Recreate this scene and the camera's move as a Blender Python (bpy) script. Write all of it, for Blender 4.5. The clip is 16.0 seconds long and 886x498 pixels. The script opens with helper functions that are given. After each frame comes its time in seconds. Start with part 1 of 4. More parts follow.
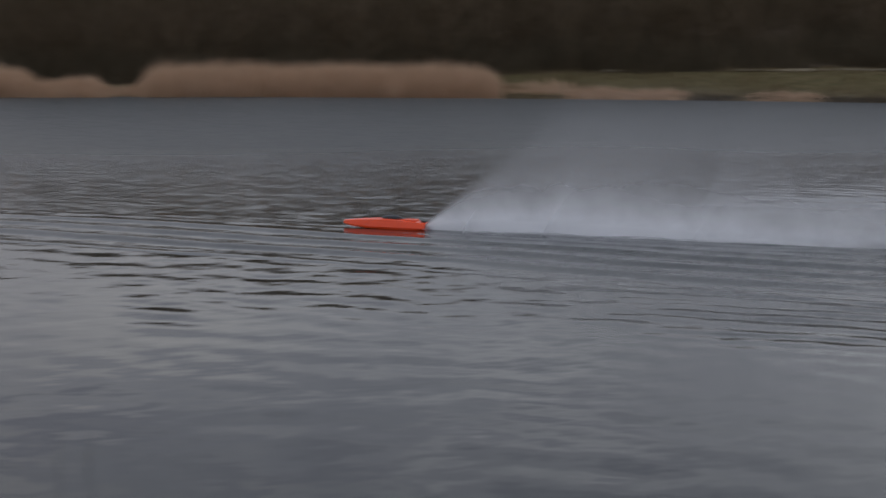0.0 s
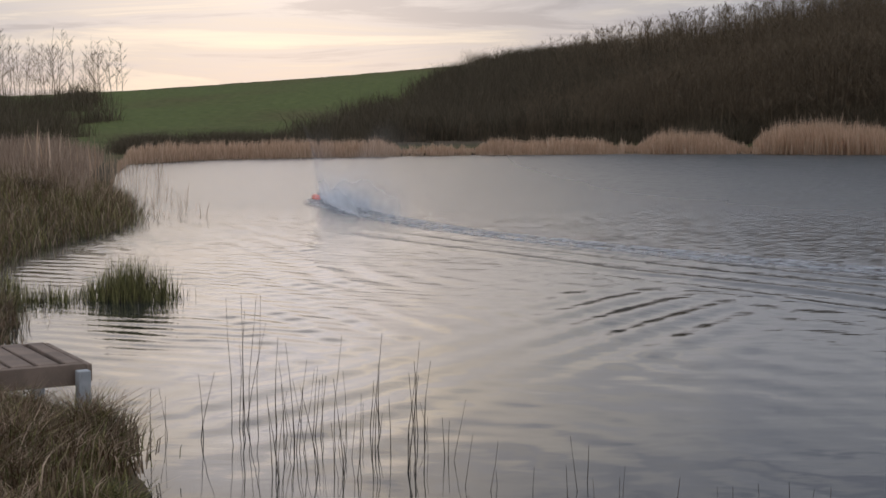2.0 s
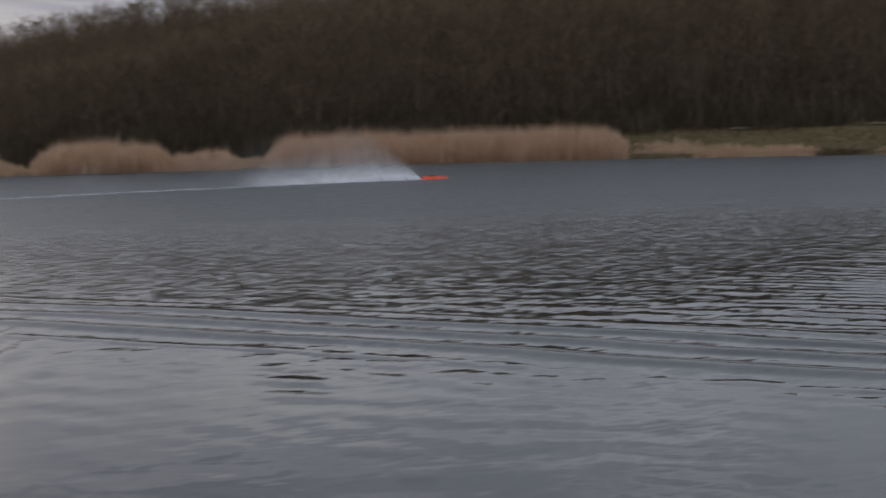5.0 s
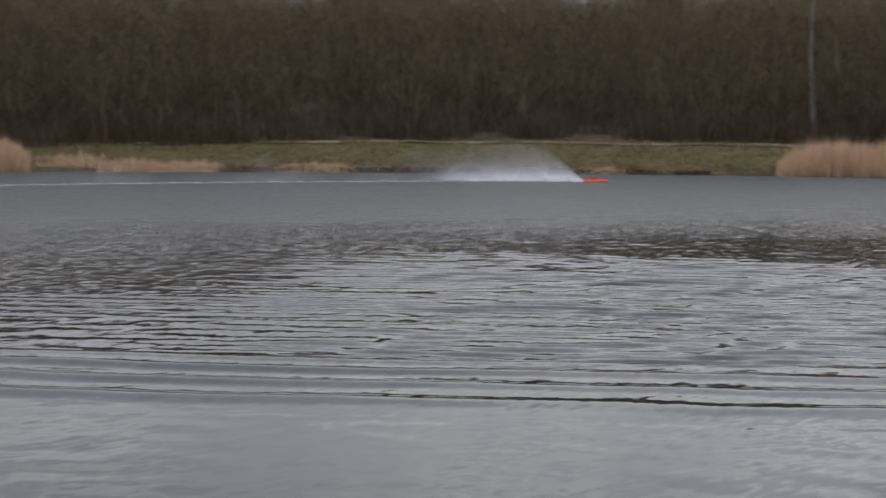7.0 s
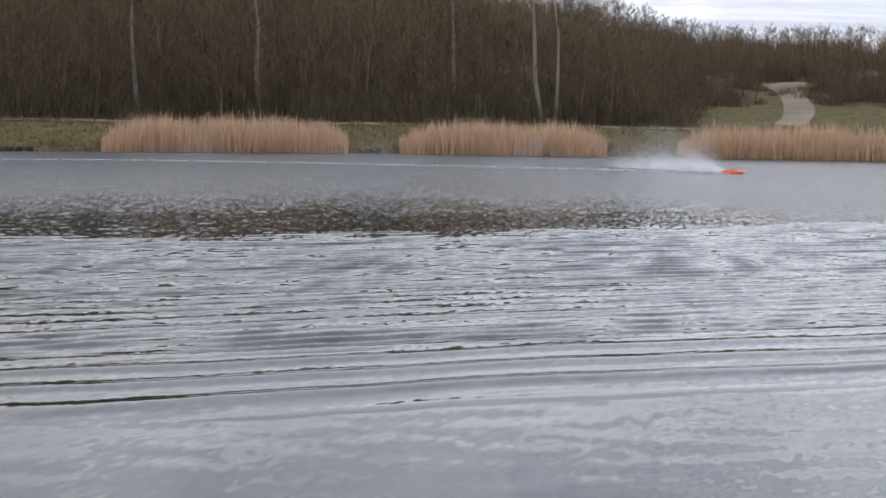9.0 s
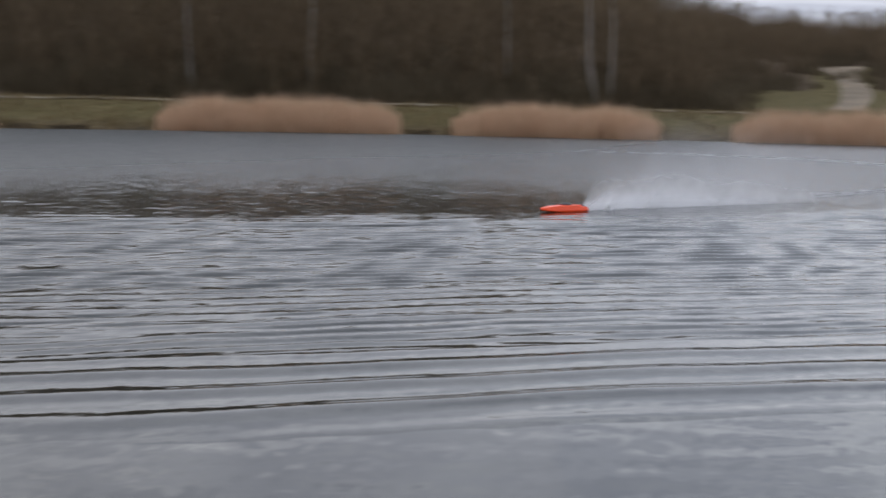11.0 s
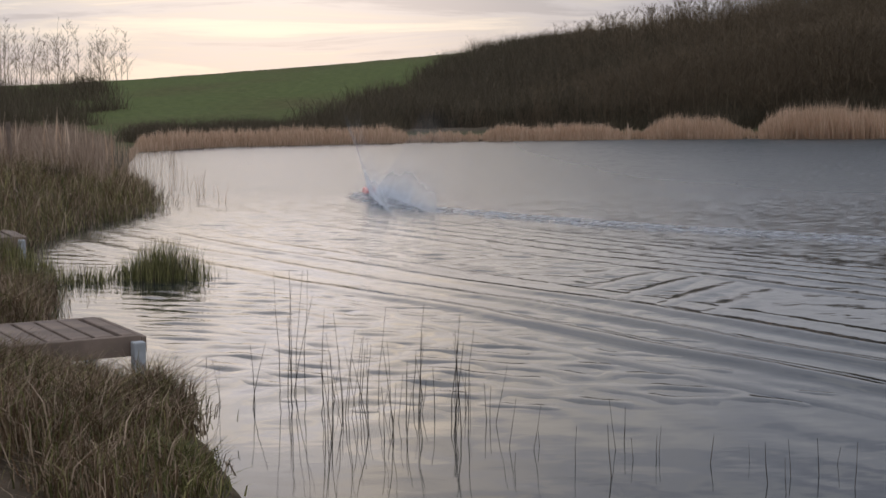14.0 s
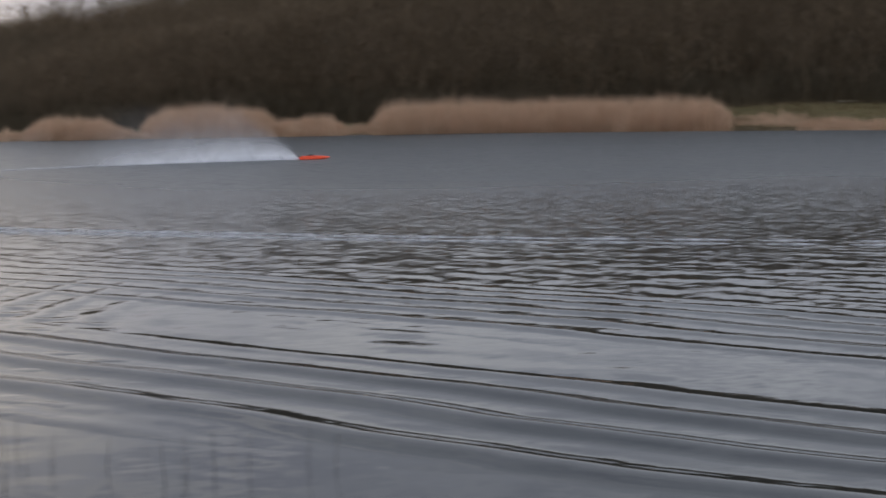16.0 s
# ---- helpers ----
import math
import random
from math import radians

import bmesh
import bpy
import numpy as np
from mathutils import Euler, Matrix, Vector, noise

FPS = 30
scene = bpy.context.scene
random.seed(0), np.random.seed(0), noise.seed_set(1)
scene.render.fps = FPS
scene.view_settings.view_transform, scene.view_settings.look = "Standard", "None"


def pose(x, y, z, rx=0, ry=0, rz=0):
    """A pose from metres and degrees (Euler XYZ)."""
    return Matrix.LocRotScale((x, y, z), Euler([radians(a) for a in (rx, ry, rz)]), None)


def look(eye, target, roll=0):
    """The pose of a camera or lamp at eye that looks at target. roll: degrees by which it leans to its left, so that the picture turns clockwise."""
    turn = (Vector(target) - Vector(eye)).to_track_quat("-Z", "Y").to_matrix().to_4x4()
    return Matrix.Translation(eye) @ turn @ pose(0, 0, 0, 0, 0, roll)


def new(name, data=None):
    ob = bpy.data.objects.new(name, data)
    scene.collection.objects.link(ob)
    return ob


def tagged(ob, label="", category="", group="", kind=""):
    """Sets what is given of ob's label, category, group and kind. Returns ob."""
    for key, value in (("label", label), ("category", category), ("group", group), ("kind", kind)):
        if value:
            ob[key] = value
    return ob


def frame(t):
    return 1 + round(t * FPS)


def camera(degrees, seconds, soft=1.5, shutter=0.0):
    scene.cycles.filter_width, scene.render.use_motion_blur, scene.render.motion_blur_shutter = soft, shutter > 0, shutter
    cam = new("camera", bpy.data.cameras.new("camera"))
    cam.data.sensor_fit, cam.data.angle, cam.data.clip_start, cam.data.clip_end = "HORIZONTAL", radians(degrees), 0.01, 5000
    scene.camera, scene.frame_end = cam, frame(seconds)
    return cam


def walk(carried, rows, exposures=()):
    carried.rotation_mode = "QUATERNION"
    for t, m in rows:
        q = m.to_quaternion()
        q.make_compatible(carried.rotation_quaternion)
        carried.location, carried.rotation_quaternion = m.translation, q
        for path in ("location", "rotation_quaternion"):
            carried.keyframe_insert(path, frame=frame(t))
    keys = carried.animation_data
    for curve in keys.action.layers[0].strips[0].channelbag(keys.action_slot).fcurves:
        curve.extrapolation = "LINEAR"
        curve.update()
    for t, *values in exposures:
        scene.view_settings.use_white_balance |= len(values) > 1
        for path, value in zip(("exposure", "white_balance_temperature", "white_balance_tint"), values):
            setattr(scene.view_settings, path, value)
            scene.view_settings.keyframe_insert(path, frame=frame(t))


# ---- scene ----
# camera: carried by hand on the bank, panning after the boat
cam = camera(32.2, 16.0, soft=1.6, shutter=0.4)
PATH = [
    (0.0, 0.00, 0.00, 2.10, -30.47, -7.17, -0.42),
    (0.5, 0.00, 0.00, 2.10, -13.72, -6.48, 0.98),
    (1.0, 0.00, 0.00, 2.10, -3.06, -5.87, 0.30),
    (1.5, 0.00, 0.00, 2.10, 0.00, -5.38, 0.10),
    (2.0, 0.00, 0.00, 2.10, 0.62, -5.14, 0.08),
    (2.5, 0.00, 0.00, 2.10, -0.00, -5.00, -0.08),
    (3.0, 0.00, 0.00, 2.10, -2.34, -4.94, -0.48),
    (3.5, 0.00, 0.00, 2.10, -6.18, -4.92, -0.33),
    (4.0, 0.00, 0.00, 2.10, -12.04, -4.89, 0.35),
    (4.5, 0.00, 0.00, 2.10, -18.76, -4.78, 1.33),
    (5.0, 0.00, 0.00, 2.10, -25.84, -4.74, 1.39),
    (5.2, 0.00, 0.00, 2.10, -28.65, -4.66, 0.97),
    (7.3, -0.08, 0.02, 2.09, -51.74, -4.38, -0.26),
    (8.0, -0.08, 0.02, 2.09, -62.49, -4.49, -0.15),
    (8.5, -0.08, 0.02, 2.09, -69.26, -4.63, -0.38),
    (8.7, -0.08, 0.02, 2.09, -71.63, -4.65, -0.37),
    (10.8, 0.08, -0.02, 2.11, -74.08, -5.80, -0.97),
    (11.0, 0.08, -0.02, 2.11, -70.51, -5.81, -1.09),
    (11.2, 0.08, -0.02, 2.11, -64.56, -5.82, -1.38),
    (11.7, 0.08, -0.02, 2.11, -49.93, -5.38, -0.14),
    (12.0, -0.24, -0.50, 2.06, -35.82, -5.06, 0.44),
    (12.5, -0.24, -0.50, 2.06, -15.92, -5.47, 0.33),
    (13.0, -0.24, -0.50, 2.06, -7.49, -5.60, 0.28),
    (13.5, -0.24, -0.50, 2.06, -2.30, -5.76, 0.60),
    (14.0, -0.24, -0.50, 2.06, 0.70, -5.60, 0.38),
    (14.5, -0.24, -0.50, 2.06, -0.25, -5.45, 0.04),
    (15.0, -0.24, -0.50, 2.06, -5.09, -5.46, -0.28),
    (15.5, -0.24, -0.50, 2.06, -12.67, -5.57, 0.21),
    (16.0, -0.24, -0.50, 2.06, -22.02, -5.81, 0.68),
]

walk(cam, [(t, pose(x, y, z, 90 + p, r, w)) for t, x, y, z, w, p, r in PATH],
     exposures=[(0, -0.06, 6350, 10), (0.5, 0.12, 6300, 10), (1.0, 0.12, 6250, 10), (2.0, 0.05, 6250, 10), (3.0, -0.2, 6200, 10), (3.5, -0.3, 6150, 10), (4.5, -0.1, 6250, 10), (5.2, 0.08, 6300, 10), (7.3, 0.72, 6700, 10), (8.0, 0.9, 6750, 10), (8.7, 0.92, 6500, 10), (10.8, 0.6, 6450, 10), (11.2, 0.56, 6550, 10), (11.7, 0.5, 6600, 10), (12.2, 0.16, 6450, 10), (12.6, 0.12, 6200, 10), (13.0, 0.2, 6200, 10), (14.0, 0.14, 6200, 10), (15.0, 0.12, 6200, 10), (15.5, 0.2, 6150, 10), (16.0, 0.36, 6250, 10)])


# ---- world and light ----
def vec_math(nt, op, a, b=None):
    n = nt.nodes.new("ShaderNodeVectorMath")
    n.operation = op
    nt.links.new(a, n.inputs[0])
    if b is not None:
        n.inputs[1].default_value = b
    return n.outputs["Value"] if op == "DOT_PRODUCT" else n.outputs["Vector"]


def ramp(nt, fac, stops):
    n = nt.nodes.new("ShaderNodeValToRGB")
    while len(n.color_ramp.elements) < len(stops):
        n.color_ramp.elements.new(0.5)
    for e, (p, c) in zip(n.color_ramp.elements, stops):
        e.position = p
        e.color = (*c, 1) if len(c) == 3 else c
    nt.links.new(fac, n.inputs[0])
    return n.outputs["Color"]


def noise_tex(nt, vector, scale, detail=4, rough=0.55, distort=0.0):
    n = nt.nodes.new("ShaderNodeTexNoise")
    n.inputs["Scale"].default_value = scale
    n.inputs["Detail"].default_value = detail
    n.inputs["Roughness"].default_value = rough
    n.inputs["Distortion"].default_value = distort
    if vector is not None:
        nt.links.new(vector, n.inputs["Vector"])
    return n.outputs["Fac"]


def mixed(nt, fac, a, b, blend="MIX"):
    n = nt.nodes.new("ShaderNodeMix")
    n.data_type = "RGBA"
    n.blend_type = blend
    ins = [s for s in n.inputs if s.type == "RGBA"]
    for sock, v in ((n.inputs[0], fac), (ins[0], a), (ins[1], b)):
        if isinstance(v, (int, float)):
            sock.default_value = v
        elif isinstance(v, tuple):
            sock.default_value = (*v, 1)
        else:
            nt.links.new(v, sock)
    return [s for s in n.outputs if s.type == "RGBA"][0]


def mathn(nt, op, a, b=0.0, c=None, clamp=False):
    n = nt.nodes.new("ShaderNodeMath")
    n.operation = op
    n.use_clamp = clamp
    for i, v in enumerate((a, b, c)):
        if v is None:
            continue
        if isinstance(v, (int, float)):
            n.inputs[i].default_value = v
        else:
            nt.links.new(v, n.inputs[i])
    return n.outputs[0]


SUN_AZ, SUN_EL = -7.0, 10.5     # degrees to the right of +y, and up
world = bpy.data.worlds.new("evening_sky")
world.use_nodes = True
scene.world = world
wn = world.node_tree
wn.nodes.clear()
w_out = wn.nodes.new("ShaderNodeOutputWorld")
w_bg = wn.nodes.new("ShaderNodeBackground")
w_sky = wn.nodes.new("ShaderNodeTexSky")
w_sky.sky_type = "NISHITA"
w_sky.sun_disc = False
w_sky.sun_elevation = radians(SUN_EL)
w_sky.sun_rotation = radians(SUN_AZ)
w_tc = wn.nodes.new("ShaderNodeTexCoord")
w_dir = w_tc.outputs["Generated"]
w_map = wn.nodes.new("ShaderNodeMapping")
w_map.inputs["Scale"].default_value = (1.0, 1.0, 11.0)
w_map.inputs["Location"].default_value = (0.3, 0.1, 0.2)
wn.links.new(w_dir, w_map.inputs["Vector"])
cloud = noise_tex(wn, w_map.outputs["Vector"], 4.6, 8, 0.62, 0.6)
sun_dir = (math.sin(radians(SUN_AZ)) * math.cos(radians(SUN_EL)), math.cos(radians(SUN_AZ)) * math.cos(radians(SUN_EL)), math.sin(radians(SUN_EL)))
near_sun = vec_math(wn, "DOT_PRODUCT", w_dir, sun_dir)
glow = ramp(wn, near_sun, [(0.80, (0, 0, 0)), (0.95, (0.5, 0.5, 0.5)), (0.99, (1, 1, 1))])
sep = wn.nodes.new("ShaderNodeSeparateXYZ")
wn.links.new(w_dir, sep.inputs[0])
low_band = ramp(wn, sep.outputs["Z"], [(0.0, (0.50, 0.50, 0.50)), (0.04, (0.485, 0.485, 0.485)), (0.08, (0.44, 0.44, 0.44)), (0.16, (0.54, 0.54, 0.54)), (0.3, (0.5, 0.5, 0.5))])
cloud = mathn(wn, "ADD", cloud, mathn(wn, "SUBTRACT", low_band, 0.5))
# overcast: lilac-grey cloud, cream breaks low in the west, paler and bluer to the east
grey = ramp(wn, cloud, [(0.36, (0.46, 0.47, 0.53)), (0.50, (0.61, 0.615, 0.665)), (0.62, (0.83, 0.83, 0.85))])
warm = ramp(wn, cloud, [(0.40, (0.44, 0.445, 0.53)), (0.47, (0.585, 0.58, 0.655)), (0.53, (0.61, 0.59, 0.625)), (0.58, (0.73, 0.685, 0.68)), (0.66, (0.82, 0.75, 0.70))])
deck = mixed(wn, glow, grey, warm)
up = ramp(wn, sep.outputs["Z"], [(0.0, (0.75, 0.755, 0.78)), (0.072, (0.77, 0.775, 0.80)), (0.105, (1.0, 0.995, 1.0)), (0.22, (0.94, 0.96, 1.0)), (0.5, (0.93, 0.98, 1.06)), (1.0, (1.02, 1.08, 1.18))])
deck = mixed(wn, 1.0, deck, up, "MULTIPLY")
halo = ramp(wn, near_sun, [(0.95, (1, 1, 1)), (0.98, (1.22, 1.17, 1.08)), (0.9925, (1.62, 1.48, 1.28)), (0.997, (2.2, 1.95, 1.60)), (1.0, (2.5, 2.3, 2.05))])
deck = mixed(wn, 1.0, deck, halo, "MULTIPLY")
# unseen sky above the wood, east of the glow, is dimmed to darken the pond's reflections
dim_dir = tuple(look((0, 0, 0), (math.sin(radians(24)), math.cos(radians(24)), 0.25)).to_3x3() @ Vector((0, 0, -1)))
sky_dim = ramp(wn, vec_math(wn, "DOT_PRODUCT", w_dir, dim_dir), [(0.88, (1, 1, 1)), (0.985, (0.76, 0.77, 0.785))])
deck = mixed(wn, 1.0, deck, sky_dim, "MULTIPLY")
east_sky = ramp(wn, vec_math(wn, "DOT_PRODUCT", w_dir, (0.97, -0.2, 0.14)), [(0.70, (1, 1, 1)), (0.97, (1.22, 1.25, 1.28))])
deck = mixed(wn, 1.0, deck, east_sky, "MULTIPLY")
w_sc = wn.nodes.new("ShaderNodeVectorMath")
w_sc.operation = "SCALE"
w_sc.inputs["Scale"].default_value = 0.10
wn.links.new(w_sky.outputs[0], w_sc.inputs[0])
sky_all = mixed(wn, 0.95, w_sc.outputs["Vector"], deck)
wn.links.new(sky_all, w_bg.inputs["Color"])
w_bg.inputs["Strength"].default_value = 0.92
wn.links.new(w_bg.outputs[0], w_out.inputs[0])

sun = new("sun", bpy.data.lights.new("sun", "SUN"))
sun.data.energy = 0.12
sun.data.angle = radians(160)
sun.data.color = (1.0, 0.86, 0.68)
sun.matrix_world = look((0, 0, 0), tuple(-v for v in sun_dir))
scene.view_settings.exposure = 0.0


# ---- materials ----
def material(name):
    m = bpy.data.materials.new(name)
    m.use_nodes = True
    nt = m.node_tree
    return m, nt, nt.nodes["Principled BSDF"]


def world_pos(nt):
    return nt.nodes.new("ShaderNodeNewGeometry").outputs["Position"]


def obj_pos(nt):
    return nt.nodes.new("ShaderNodeTexCoord").outputs["Object"]


def bumped(nt, bsdf, height, strength, dist):
    b = nt.nodes.new("ShaderNodeBump")
    b.inputs["Strength"].default_value = strength
    b.inputs["Distance"].default_value = dist
    nt.links.new(height, b.inputs["Height"])
    nt.links.new(b.outputs["Normal"], bsdf.inputs["Normal"])
    return b


def see_through(nt, b, color, share):
    """Thin blades and droplets pass light on to their far side."""
    tr = nt.nodes.new("ShaderNodeBsdfTranslucent")
    if isinstance(color, tuple):
        tr.inputs["Color"].default_value = (*color, 1)
    else:
        nt.links.new(color, tr.inputs["Color"])
    mx = nt.nodes.new("ShaderNodeMixShader")
    mx.inputs["Fac"].default_value = share
    nt.links.new(b.outputs[0], mx.inputs[1])
    nt.links.new(tr.outputs[0], mx.inputs[2])
    out = nt.nodes["Material Output"]
    nt.links.new(mx.outputs[0], out.inputs["Surface"])
    return mx


def stalk_material(name, lo, mid, hi, rough=0.8, through_share=0.42):
    """Stalks and blades: each island gets its own tone, with a finer stain along it."""
    m, nt, b = material(name)
    g = nt.nodes.new("ShaderNodeNewGeometry")
    c = ramp(nt, g.outputs["Random Per Island"], [(0.0, lo), (0.5, mid), (1.0, hi)])
    n = noise_tex(nt, g.outputs["Position"], 1.3, 3)
    c = mixed(nt, ramp(nt, n, [(0.35, (0, 0, 0)), (0.7, (0.5, 0.5, 0.5))]), c, lo)
    nt.links.new(c, b.inputs["Base Color"])
    b.inputs["Roughness"].default_value = rough
    b.inputs["Specular IOR Level"].default_value = 0.2
    see_through(nt, b, c, through_share)
    return m


def ground_material():
    m, nt, b = material("hill_grass")
    p = world_pos(nt)
    big = noise_tex(nt, p, 0.06, 4)
    fine = noise_tex(nt, p, 1.6, 6, 0.7)
    green = ramp(nt, fine, [(0.3, (0.070, 0.090, 0.026)), (0.6, (0.125, 0.143, 0.042)), (0.8, (0.19, 0.18, 0.075))])
    dry = ramp(nt, fine, [(0.3, (0.06, 0.055, 0.02)), (0.7, (0.16, 0.13, 0.055))])
    c = mixed(nt, ramp(nt, big, [(0.45, (0, 0, 0)), (0.68, (0.7, 0.7, 0.7))]), green, dry)
    s = nt.nodes.new("ShaderNodeSeparateXYZ")
    nt.links.new(p, s.inputs[0])
    olive = ramp(nt, fine, [(0.3, (0.07, 0.058, 0.025)), (0.55, (0.13, 0.102, 0.047)), (0.75, (0.25, 0.19, 0.105))])
    east = ramp(nt, mathn(nt, "MULTIPLY_ADD", s.outputs["X"], 0.02, mathn(nt, "MULTIPLY", big, 0.4)), [(0.45, (0, 0, 0)), (0.75, (0.9, 0.9, 0.9))])
    c = mixed(nt, east, c, olive)
    at = nt.nodes.new("ShaderNodeAttribute")
    at.attribute_name = "wood"
    litter = ramp(nt, fine, [(0.3, (0.065, 0.048, 0.032)), (0.7, (0.155, 0.112, 0.076))])
    c = mixed(nt, at.outputs["Fac"], c, litter)
    # straw and bare mud low down beside the water
    low = ramp(nt, mathn(nt, "ADD", s.outputs["Z"], mathn(nt, "MULTIPLY", fine, 0.5)), [(0.28, (1, 1, 1)), (0.75, (0, 0, 0))])
    mud = ramp(nt, fine, [(0.35, (0.045, 0.035, 0.022)), (0.65, (0.17, 0.13, 0.075))])
    c = mixed(nt, low, c, mud)
    nt.links.new(c, b.inputs["Base Color"])
    b.inputs["Roughness"].default_value = 0.95
    b.inputs["Specular IOR Level"].default_value = 0.1
    bumped(nt, b, fine, 0.7, 0.15)
    return m


def water_material():
    m, nt, b = material("pond_water")
    p = world_pos(nt)
    mp = nt.nodes.new("ShaderNodeMapping")
    mp.inputs["Rotation"].default_value = (0, 0, radians(25))
    mp.inputs["Scale"].default_value = (0.45, 1.0, 1.0)
    nt.links.new(p, mp.inputs["Vector"])
    calm = noise_tex(nt, mp.outputs["Vector"], 0.09, 3, 0.5, 0.6)
    murk = ramp(nt, calm, [(0.3, (0.016, 0.020, 0.018)), (0.7, (0.026, 0.030, 0.028))])
    nt.links.new(murk, b.inputs["Base Color"])
    b.inputs["IOR"].default_value = 1.333
    # breeze: strong far out, a slick ring between the laps, a light chop inside it, slick again in the lee of the bank
    ln = nt.nodes.new("ShaderNodeVectorMath")
    ln.operation = "LENGTH"
    nt.links.new(p, ln.inputs[0])
    sx = nt.nodes.new("ShaderNodeSeparateXYZ")
    nt.links.new(p, sx.inputs[0])
    reach = mathn(nt, "MULTIPLY_ADD", ln.outputs["Value"], 1 / 80, mathn(nt, "MULTIPLY_ADD", calm, 0.30, -0.15))
    wind = ramp(nt, reach, [(q / 80, (v / 1.5, v / 1.5, v / 1.5)) for q, v in ((10, 0.07), (15, 0.17), (23, 0.20), (27, 0.21), (30, 0.25), (37, 1.1), (60, 1.5))])
    wind = mathn(nt, "MULTIPLY", wind, 1.5)
    east = mathn(nt, "MAXIMUM", mathn(nt, "MULTIPLY_ADD", sx.outputs["X"], 0.055, 0.32, clamp=True), 0.30)
    north = mathn(nt, "MINIMUM", mathn(nt, "MULTIPLY_ADD", sx.outputs["Y"], 0.045, -0.55, clamp=True), 0.95)
    wind = mathn(nt, "MULTIPLY", mathn(nt, "MAXIMUM", wind, north), east)
    # facets of the chop, tilted at two sizes
    tilt = None
    for scale, amount in ((4.0, 0.24), (12.0, 1.0)):
        n = nt.nodes.new("ShaderNodeTexNoise")
        n.inputs["Scale"].default_value = scale
        n.inputs["Detail"].default_value = 2
        n.inputs["Distortion"].default_value = 0.25
        nt.links.new(mp.outputs["Vector"], n.inputs["Vector"])
        d = vec_math(nt, "SUBTRACT", n.outputs["Color"], (0.5, 0.5, 0.5))
        d = vec_math(nt, "MULTIPLY", d, (amount, amount, 0))
        if tilt is None:
            tilt = d
        else:
            add = nt.nodes.new("ShaderNodeVectorMath")
            nt.links.new(tilt, add.inputs[0])
            nt.links.new(d, add.inputs[1])
            tilt = add.outputs["Vector"]
    sc = nt.nodes.new("ShaderNodeVectorMath")
    sc.operation = "SCALE"
    nt.links.new(tilt, sc.inputs[0])
    nt.links.new(wind, sc.inputs["Scale"])
    up = nt.nodes.new("ShaderNodeVectorMath")
    nt.links.new(nt.nodes.new("ShaderNodeNewGeometry").outputs["Normal"], up.inputs[0])
    nt.links.new(sc.outputs["Vector"], up.inputs[1])
    nt.links.new(vec_math(nt, "NORMALIZE", up.outputs["Vector"]), b.inputs["Normal"])
    nt.links.new(mathn(nt, "MULTIPLY_ADD", north, 0.15, mathn(nt, "MULTIPLY_ADD", wind, 0.15, 0.032)), b.inputs["Roughness"])
    return m


def plain(name, color, rough=0.6, metal=0.0, var=0.25, scale=6.0, bump=0.15):
    m, nt, b = material(name)
    p = obj_pos(nt)
    n = noise_tex(nt, p, scale, 5, 0.6)
    n2 = noise_tex(nt, p, scale * 9, 3, 0.6)
    c = mixed(nt, ramp(nt, n, [(0.3, (0, 0, 0)), (0.7, (1, 1, 1))]), tuple(v * (1 - var) for v in color), tuple(min(1, v * (1 + var)) for v in color))
    nt.links.new(c, b.inputs["Base Color"])
    b.inputs["Roughness"].default_value = rough
    b.inputs["Metallic"].default_value = metal
    if bump:
        bumped(nt, b, n2, bump, 0.004)
    return m


def mist_material(name, density, scale, lo=0.30, hi=0.68, color=(0.97, 0.97, 0.98)):
    """Airborne spray and foam: white droplets, thin where the noise is low."""
    m, nt, b = material(name)
    b.inputs["Base Color"].default_value = (*color, 1)
    b.inputs["Roughness"].default_value = 1.0
    b.inputs["Specular IOR Level"].default_value = 0.0
    mx = see_through(nt, b, color, 0.6)
    p = obj_pos(nt)
    n = noise_tex(nt, p, scale, 4, 0.5)
    at = nt.nodes.new("ShaderNodeAttribute")
    at.attribute_name = "thickness"
    a = mathn(nt, "MULTIPLY", mathn(nt, "MULTIPLY_ADD", n, 1.0 / (hi - lo), -lo / (hi - lo), clamp=True), at.outputs["Fac"])
    a = mathn(nt, "MULTIPLY", a, density, clamp=True)
    clear = nt.nodes.new("ShaderNodeBsdfTransparent")
    m2 = nt.nodes.new("ShaderNodeMixShader")
    nt.links.new(a, m2.inputs["Fac"])
    nt.links.new(clear.outputs[0], m2.inputs[1])
    nt.links.new(mx.outputs[0], m2.inputs[2])
    nt.links.new(m2.outputs[0], nt.nodes["Material Output"].inputs["Surface"])
    return m


M_GROUND = ground_material()
M_WATER = water_material()
M_REED = stalk_material("dry_reed", (0.48, 0.32, 0.20), (0.66, 0.465, 0.315), (0.80, 0.61, 0.44))
M_HEADREED = stalk_material("headland_reed", (0.22, 0.15, 0.10), (0.42, 0.30, 0.21), (0.62, 0.47, 0.35), 0.8, 0.3)
M_SEDGE = stalk_material("sedge_green", (0.065, 0.066, 0.025), (0.19, 0.18, 0.06), (0.50, 0.43, 0.18), 0.8, 0.22)
M_TUSSOCK = stalk_material("tussock_dry", (0.085, 0.055, 0.03), (0.23, 0.145, 0.08), (0.72, 0.54, 0.37), 0.8, 0.22)
M_STALK = stalk_material("dead_stalk", (0.035, 0.026, 0.018), (0.07, 0.05, 0.035), (0.13, 0.10, 0.07))
